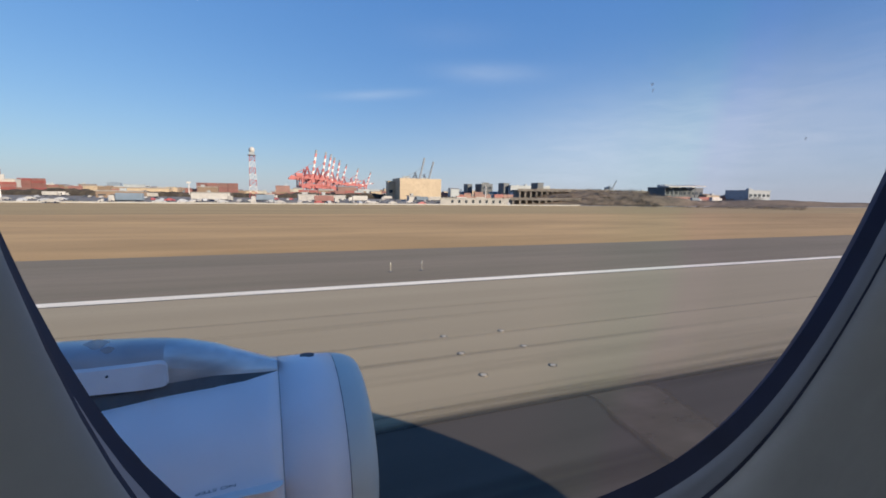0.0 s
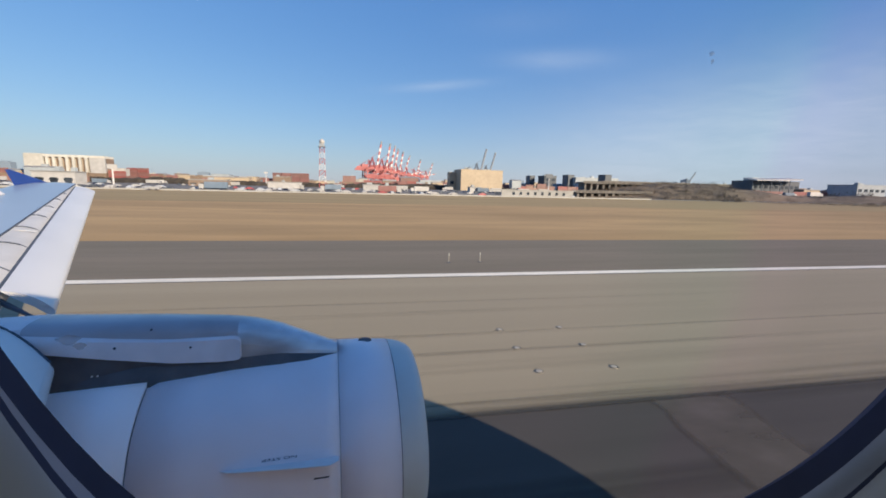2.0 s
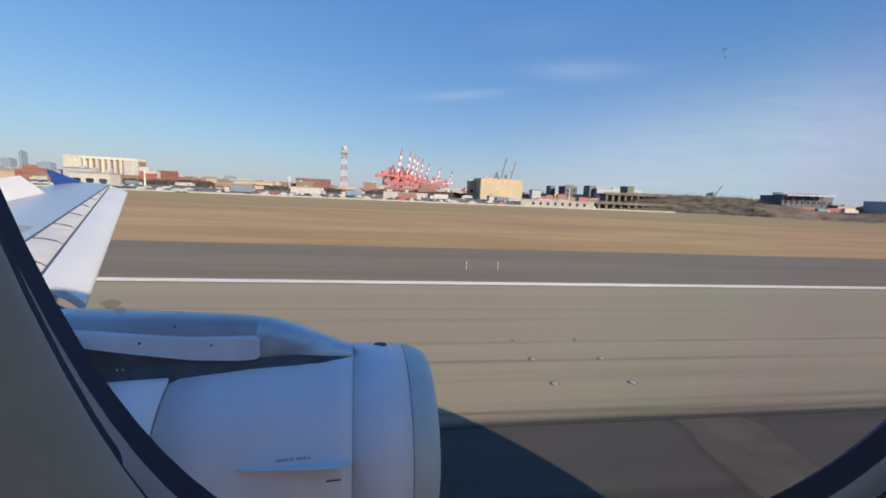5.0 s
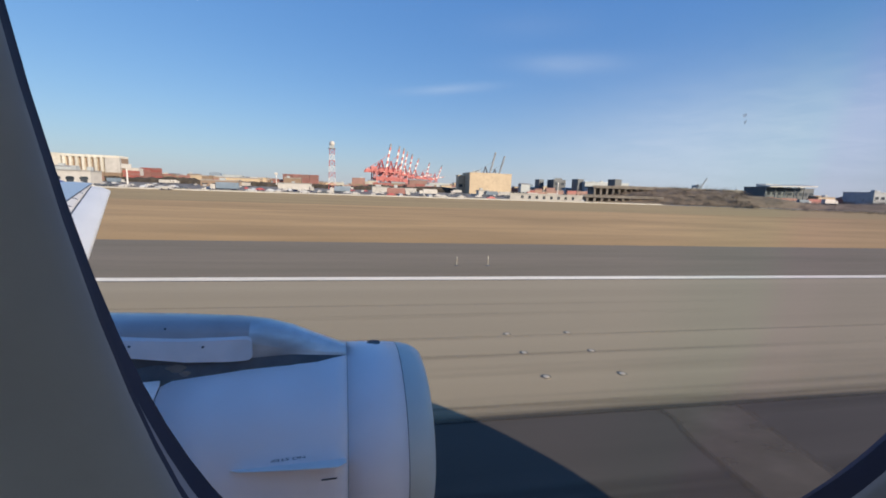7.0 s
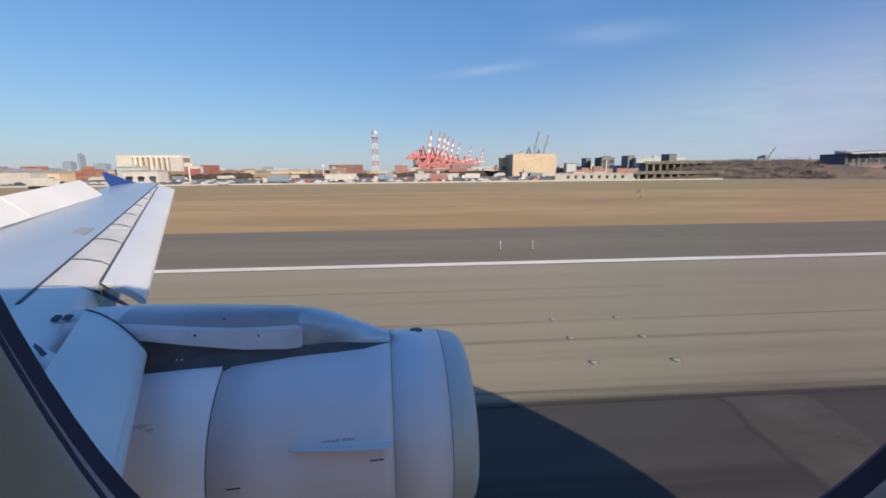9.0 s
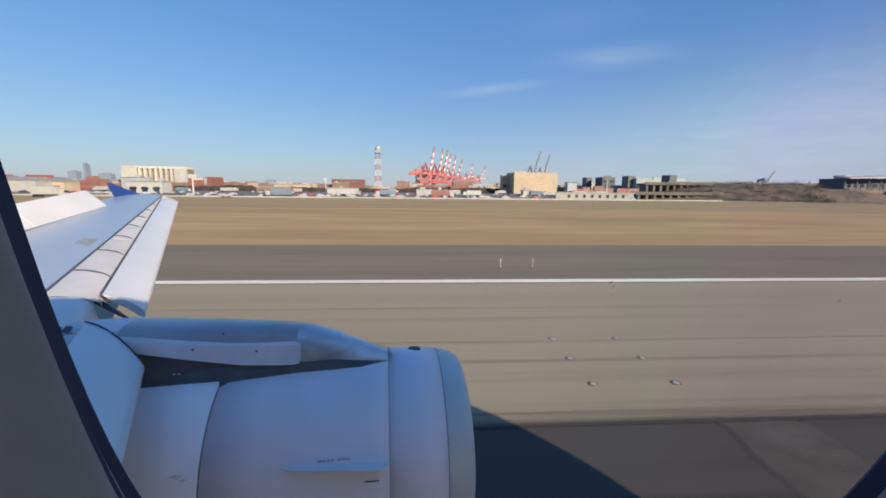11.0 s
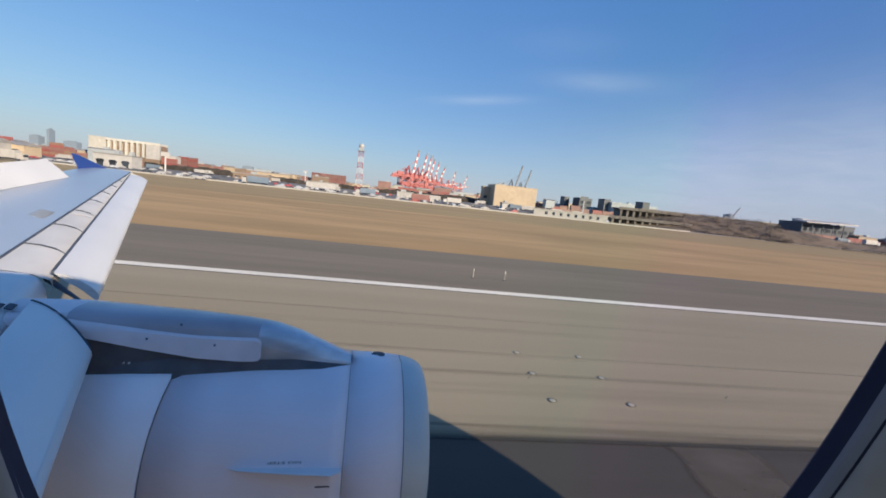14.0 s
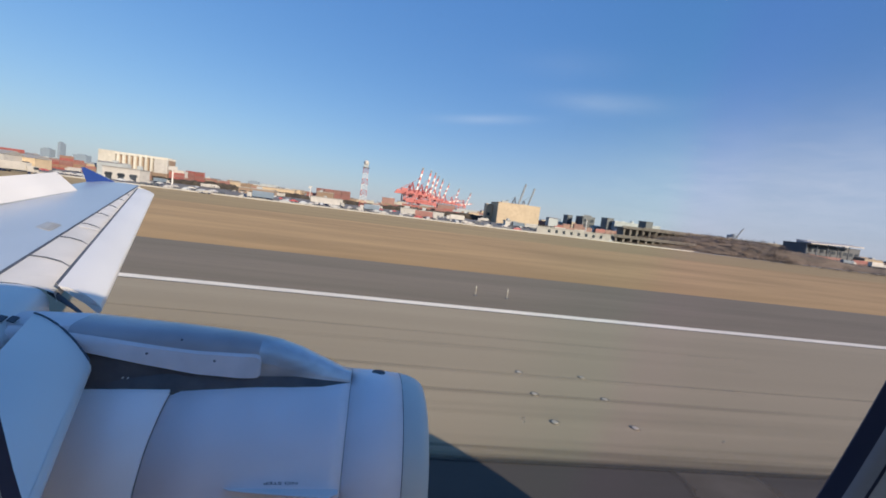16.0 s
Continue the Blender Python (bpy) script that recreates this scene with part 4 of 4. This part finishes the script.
def radar_tower(azm, dist, h):
    o = standing("lattice_tower", azm, dist, "red and white lattice tower with a white radome", "tower")
    n = 7
    for k in range(n):
        b = bmesh.new()
        z0, z1 = h * k / n, h * (k + 1) / n
        w0, w1 = 3.6 - 1.2 * k / n, 3.6 - 1.2 * (k + 1) / n
        for sx in (-1, 1):
            for sy in (-1, 1):
                beam(b, (sx * w0, sy * w0, z0), (sx * w1, sy * w1, z1), .42)
        for sy in (-1, 1):
            beam(b, (-w0, sy * w0, z0), (w1, sy * w1, z1), .28)
            beam(b, (w0, sy * w0, z0), (-w1, sy * w1, z1), .28)
            beam(b, (sy * w0, -w0, z0), (sy * w1, w1, z1), .28)
        beam(b, (-w1, -w1, z1), (w1, -w1, z1), .3)
        beam(b, (-w1, w1, z1), (w1, w1, z1), .3)
        part("lattice_section", b, STEELWHITE if k % 2 else STEELRED, o)
    part("platform", boxed(-4, 4, -4, 4, h, h + .6), STEELGREY, o)
    part("cabin", boxed(-2.6, 2.6, -2.6, 2.6, h + .6, h + 3.6), GREYW, o)
    b = bmesh.new()
    bmesh.ops.create_uvsphere(b, u_segments=16, v_segments=10, radius=3.0, matrix=Matrix.Translation((0, 0, h + 5.6)))
    part("radome", b, WHITEW, o, "white radome", True)


def billboard(azm, dist, h, w, mat=None, label="tall pole carrying a pale sign panel"):
    o = standing("billboard", azm, dist, label, "billboard")
    b = bmesh.new()
    tube(b, (0, 0, 0), (0, 0, h), .5, .4, 10)
    part("pole", b, STEELWHITE, o)
    part("panel", boxed(-w / 2, w / 2, -.4, .4, h - w * .1, h + w * .42), mat or WHITEW, o)


def vehicle(kind, mat, label):
    o = thing(kind, label, "car" if kind == "parked_car" else "truck", "vehicles on the yard")
    if kind == "parked_car":
        b = bmesh.new()
        prof = [(-2.2, .35), (-2.25, .75), (-2.1, .95), (-1.35, 1.02), (-.85, 1.45), (.75, 1.47), (1.3, 1.02), (2.1, .9), (2.25, .6), (2.2, .35)]
        vv = grid(b, [[(x, y * (1 if z < 1.1 else .82), z) for x, z in prof] for y in (-.88, .88)])
        b.faces.new(vv[0])
        b.faces.new(vv[1][::-1])
        part("body", b, mat, o)
        for y in (-.80, .80):
            b = bmesh.new()
            y2 = y * .93
            vs = [b.verts.new(q) for q in ((-1.2, y * 1.03, 1.06), (-.75, y2 * .97, 1.40), (.66, y2 * .97, 1.40), (1.1, y * 1.03, 1.06))]
            b.faces.new(vs)
            part("window", b, WINDOWS, o)
        wheels = ((-1.35, .32), (1.35, .32))
        hw = .86
    else:
        part("cargo_box", boxed(-6, 3.4, -1.25, 1.25, 1.1, 4.0, bevel=.06), mat, o)
        part("cab", boxed(3.7, 5.9, -1.2, 1.2, .7, 3.0, bevel=.2), WHITEW, o)
        part("windscreen", boxed(5.86, 5.95, -1.0, 1.0, 1.8, 2.7), WINDOWS, o)
        part("chassis", boxed(-6, 5.8, -.5, .5, .6, 1.1), SEAM, o)
        wheels = ((-5, .5), (-3.8, .5), (4.6, .5))
        hw = 1.1
    for wx, r in wheels:
        for sy in (-1, 1):
            b = bmesh.new()
            tube(b, (wx, sy * hw - .12, r), (wx, sy * hw + .12, r), r, r, 12)
            part("wheel", b, GASKET, o)
    return o


random.seed(11)
# city silhouettes far away
# the haze of distance is put into this grey blue base colour
HAZE = material("hazy far building", (.20, .25, .31), .9, 0, .05, .01)
for azm, w, h in ((-34.2, 40, 80), (-33.2, 12, 118), (-31.6, 60, 72), (-32.4, 26, 55), (-27.5, 160, 62), (-15, 60, 55), (26, 80, 60), (45, 90, 62), (46.5, 40, 80)):
    o = standing("tower_block", azm, 2900, "hazy distant tower block on the horizon", "building", "far towers")
    part("wall", boxed(-w / 2, w / 2, 0, 40, 0, h), HAZE, o)
    part("roof", boxed(-w / 4, w / 4, 5, 30, h, h * 1.06), HAZE, o)

# main buildings
building(-38.4, 420, 26, 18, 8.0, WHITEW, "white warehouse with a shallow gable roof", 0, 0, True)
building(-35.6, 424, 13, 16, 7.5, TANW, "tan gabled shed beside the white warehouse", 0, 0, True, doors=1)
columned_building()
building(-12, 560, 40, 20, 9, TANW, "low tan yard building", 1, 2)
building(20.9, 500, 54, 30, 25, TANW, "tan flat roofed industrial building", 0, 5)
building(17.1, 510, 14, 10, 22, TANW, "low tan annexe with dark openings", 1, 0)
building(30.2, 640, 20, 20, 24, DARKW, "dark office block with window bands", 3, 1)
building(27.8, 650, 8, 14, 24, DARKW, "narrow dark office tower", 3, 0)
building(32.9, 560, 9, 14, 23, DARKW, "dark stair tower beside a grey hall", 0, 0)
building(37.5, 540, 9, 14, 23, DARKW, "dark stair tower at the end of a grey hall", 0, 0)
building(36.2, 575, 66, 30, 20, GREYW, "long grey industrial hall", 0, 2)
building(40.6, 640, 36, 30, 14, GREYW, "pale grey industrial hall", 0, 2)
building(54.8, 560, 66, 24, 18, DARKW, "dark terminal building with white roof", 2, 2)
building(53.4, 548, 24, 10, 21, WHITEW, "white roof pavilion of the terminal", 0, 0)
building(62.0, 560, 40, 24, 15, GREYW, "low grey terminal wing", 2, 2)
# low sheds and clutter between the yard and the port
labels = ((WHITEW, "low white shed in the yard"), (BROWNW, "low brown shed in the yard"), (GREYW, "low grey shed in the yard"), (BRICKW, "low brick red shed in the yard"), (CREAM, "low cream shed in the yard"), (TANW, "low tan shed in the yard"))
for k in range(170):
    azm = -46 + 108 * (k + random.random()) / 170
    if 32 < azm < 44:
        continue
    m, lb = random.choices(labels, (3, 5, 3, 5, 2, 3))[0]
    building(azm, random.uniform(560, 1000), random.uniform(8, 34), random.uniform(8, 14), random.uniform(6.0, 16.0), m, lb, random.choice((0, 1)), random.choice((0, 0, 1)), random.random() < .4, doors=random.choice((0, 0, 2)))
# containers
DULLRED = paint("faded red container", (.30, .095, .085))
REDS = [DULLRED, RUSTW, BRICKW, ORANGEW]
for azm, d, nx, nz, ms in ((-29.5, 580, 7, 3, [RUSTW, BROWNW, BRICKW]), (-24.0, 590, 7, 4, [DULLRED, RUSTW, BRICKW]), (-18.5, 760, 8, 4, [BROWNW, RUSTW]), (-44, 640, 7, 5, REDS), (-38.5, 620, 8, 5, REDS), (-34.5, 610, 5, 5, REDS), (-30.5, 620, 6, 4, [RUSTW, BRICKW, TANW]), (-21.8, 640, 3, 6, [DULLRED, RUSTW]), (-14.0, 600, 8, 3, [RUSTW, BROWNW, ORANGEW]), (-5.0, 620, 4, 6, [BRICKW, RUSTW]), (-9.5, 640, 6, 3, [BROWNW, RUSTW, BLUEW]), (1.0, 640, 5, 3, [BROWNW, TANW]), (7.0, 560, 10, 3, [DULLRED, RUSTW, BROWNW]), (13.0, 560, 6, 3, [DULLRED, RUSTW, GREYW]), (25.5, 620, 5, 3, REDS), (28.5, 480, 4, 3, REDS), (44.0, 460, 6, 2, REDS), (48.0, 500, 6, 2, [RUSTW, BROWNW]), (52.5, 430, 4, 2, REDS), (32.5, 470, 4, 2, REDS), (38.6, 460, 6, 2, REDS), (42.0, 475, 6, 2, [DULLRED, RUSTW, BROWNW]), (46.2, 480, 6, 2, REDS), (50.2, 510, 6, 2, REDS), (55.0, 520, 7, 2, [RUSTW, BRICKW, GREYW]), (59.5, 560, 7, 2, REDS)):
    container_stack(azm, d, nx, nz + 1, ms, random.uniform(-12, 12))
# port cranes
for azm, d, up, turn in ((5.4, 1130, 79, 12), (6.7, 1180, 80, 8), (7.4, 1230, 79, 12), (7.9, 1330, 78, 10), (8.7, 1420, 78, 16), (9.4, 1560, 70, 15), (10.2, 1700, 12, 15), (11.2, 1800, 74, 10), (12.0, 1900, 10, 10), (12.9, 2000, 70, 10), (5.0, 1260, 8, 12), (6.3, 1480, 8, 12)):
    crane(azm, d, up, turn=turn, s=1.18)
for azm, d, up in ((19.9, 1050, 76), (21.2, 1150, 74), (18.9, 1250, 12), (46.2, 2100, 55)):
    crane(azm, d, up, "blue grey container crane far across the port", (STEELGREY, STEELGREY))
# long low sheds just behind the perimeter road
building(-28.2, 330, 21, 12, 7.5, WHITEW, "long white shed behind the perimeter road", 1, 2, doors=3)
building(-5.8, 360, 26, 9, 4.6, WHITEW, "low white shed behind the perimeter road", 0, 1)
building(5.5, 330, 13, 7, 4.2, WHITEW, "small white shed behind the perimeter road", 0, 1)
building(8.8, 345, 21, 8, 3.6, GREYW, "low grey shed behind the perimeter road", 1, 1)
building(-14.5, 400, 30, 10, 5.0, BROWNW, "low brown shed behind the perimeter road", 1, 1)
building(20.0, 330, 9, 6, 4.2, WHITEW, "small white shed behind the perimeter road", 0, 1)
radar_tower(-1.0, 470, 44)
billboard(-23.5, 320, 11, 5)
billboard(30.0, 420, 16, 8, DARKW, "tall pole carrying a dark sign panel")
billboard(-8.0, 520, 15, 4)
# concrete viaducts and retaining wall
OLDCONC = material("weathered dark concrete", (.185, .165, .148), .9, 0, .2, .6)


def viaduct(azm, dist, z0, z1, n, pitch, label, turn):
    """A deck from z0 up on n square piers that stand in the ground."""
    o = standing("viaduct", azm, dist, label, "bridge", turn=turn)
    half = n * pitch / 2
    part("deck", boxed(-half, half, 0, 10, z0, z1), OLDCONC, o)
    for k in range(n):
        part("pier", boxed(-half + (k + .35) * pitch, -half + (k + .65) * pitch, 1, 9, 0, z0), OLDCONC, o)
    part("parapet", boxed(-half, half, -.2, .2, z1, z1 + .7), OLDCONC, o)


viaduct(38.4, 258, 3.0, 3.9, 11, 4.4, "low grey concrete viaduct on square piers", -8)
viaduct(38.2, 283, 8.8, 9.7, 10, 4.2, "grey concrete viaduct crossing the earth bank", -6)
viaduct(44.6, 346, 9.8, 10.8, 23, 5.0, "long dark highway deck above the brown bank", 0)
o = standing("low_wall", 28.6, 226, "pale concrete culvert wall with square openings", "wall", turn=-10)
part("wall", boxed(-20, 20, 0, 1, 0, 3.6), CONCRETE, o)
part("coping", boxed(-24, 21, -.3, 1.3, 3.6, 4.0), CONCRETE, o)
for k in range(8):
    part("opening", boxed(-14 + k * 4, -12.6 + k * 4, -.06, .2, 1.2, 2.8), WINDOWS, o)
# brown earth bank beyond the viaduct
def bank_z(x, y):
    """Height of the ground on the road embankment."""
    k = max(0.0, min(1.0, (x - 126) / 45)) * max(0.0, min(1.0, (640 - x) / 120))
    v = max(0.0, min(1.0, (y - 206) / 74))
    h = 4.2 + 4.6 * max(0.0, min(1.0, (304 - x) / 70)) + .9 * math.sin(x * .035) + .5 * math.sin(x * .17)
    return 0.0 if v in (0.0, 1.0) else k * h * math.sin(math.pi * v) ** .8


b = bmesh.new()
grid(b, [[(x, y, -0.05 + bank_z(x, y) + random.uniform(-.08, .08)) for x in range(118, 661, 5)] for y in range(203, 285, 5)])
tagged(mesh_object("earth_bank", b, material("brown scrubby earth", (.20, .145, .095), .95, 0, .3, .5, (.3, 1, 1), .05, (.13, .10, .072)), True), "brown scrubby earth bank beside the airfield", "embankment", kind="structure")
# white roofs of the terminal
o = standing("terminal_canopy", 54.6, 545, "white sloping canopy roof on dark steel columns", "canopy")
b = bmesh.new()
vv = grid(b, [[(x, -4, 20.0 + x * .03), (x, 10, 21.6 + x * .03), (x, 10, 20.6 + x * .03), (x, -4, 19.0 + x * .03)] for x in (-30, -10, 12, 34)], close=True)
b.faces.new(vv[0])
b.faces.new(vv[-1][::-1])
part("roof", b, WHITEW, o)
for k in range(5):
    b = bmesh.new()
    tube(b, (-26 + k * 13, 3, 0), (-26 + k * 13, 3, 19.4), .5, .4, 10)
    part("column", b, STEELGREY, o)
# trucks and cars
proto = [vehicle("box_truck", m, lb) for m, lb in ((WHITEW, "white box truck parked on the yard"), (BLUEW, "blue box truck parked on the yard"), (RUSTW, "red box truck parked on the yard"))]
cars = [vehicle("parked_car", m, lb) for m, lb in ((WHITEW, "white car parked by the perimeter road"), (paint("silver car paint", (.45, .46, .48), .3), "silver car parked by the perimeter road"), (DARKW, "dark car parked by the perimeter road"), (STEELRED, "red car parked by the perimeter road"))]
for i, v in enumerate(proto):
    v.matrix_world = pose(*site(-36 + 22 * i, 214), 0.02, 0, 0, random.choice((0, 180)))
for i, v in enumerate(cars):
    v.matrix_world = pose(*site(-20 + 9 * i, 206), 0.02, 0, 0, 0)
for azm in (34, 36.5, 40, 43.5, 45, 48, 49.3, 52, 53.6, 56, 58):
    x, y = site(azm, 1.0)
    d = random.uniform(400, 440)
    copy_thing(random.choices(proto, (6, 1, 1))[0], pose(x * d, y * d, 0.02 + bank_z(x * d, y * d), 0, 0, random.choice((0, 180)) + random.uniform(-6, 6)))
for k in range(22):
    azm = -44 + 76 * (k + random.random()) / 22
    x, y = site(azm, 1.0)
    d = random.uniform(235, 470) / y
    copy_thing(random.choices(proto, (6, 1, 1))[0], pose(x * d, y * d, 0.02, 0, 0, random.choice((0, 180)) + random.uniform(-6, 6)))
for k in range(120):
    azm = -46 + 80 * (k + random.random()) / 120
    x, y = site(azm, 1.0)
    d = random.choice((206, 225, 240, 262, 300, 330, 380)) / y
    copy_thing(random.choices(cars, (6, 3, 2, 1))[0], pose(x * d, y * d, 0.02, 0, 0, random.choice((0, 90, 90, 180)) + random.uniform(-8, 8)))


# brown leafless scrub
def scrub(name, bands, label):
    b = bmesh.new()
    for a0, a1, d0, d1, h, n in bands:
        for _ in range(n):
            azm, d = random.uniform(a0, a1), random.uniform(d0, d1)
            x, y = site(azm, d)
            r = h * random.uniform(.5, 1.1)
            for _ in range(34):
                c = Vector((x + random.gauss(0, r * .7), y + random.gauss(0, r * .5), GZ + bank_z(x, y) + abs(random.gauss(r * .5, r * .4))))
                u = Vector((random.uniform(-.6, .6), random.uniform(-.6, .6), random.uniform(.2, 1))).normalized() * r * random.uniform(.25, .5)
                w = u.orthogonal().normalized() * r * random.uniform(.03, .09)
                b.faces.new([b.verts.new(q) for q in (c - u, c + w, c + u, c - w)])
    return tagged(mesh_object(name, b, material("brown bare twigs", (.125, .095, .072), .95, 0, .15, .1)), label, "bushes", kind="stuff")


scrub("bushes", ((36, 66, 255, 420, 1.0, 1500), (30.5, 52, 262, 350, 2.0, 700), (24, 38, 225, 300, 1.2, 160), (44, 62, 430, 520, 3.0, 200)), "brown leafless winter bushes and scrub")
# dark hedge along the far side of the yard
b = bmesh.new()
rows = []
xs = [-700 + 4.0 * i for i in range(291)]
tops = [5.4 + 1.0 * math.sin(x * .021) + .7 * math.sin(x * .083 + 1) + random.uniform(-.7, .9) for x in xs]
for y, f in ((506, 0.0), (508, .75), (511, 1.0), (515, .8), (518, 0.0)):
    rows.append([(x, y + random.uniform(-.8, .8), GZ + .1 + f * t + (random.uniform(-.3, .3) if f else -.2)) for x, t in zip(xs, tops)])
grid(b, rows)
tagged(mesh_object("hedge", b, material("dark hedge twigs", (.055, .045, .036), .95, 0, .4, .8, (1, 1, 1), .1)), "dark leafless hedge along the far yard", "hedge", kind="stuff")
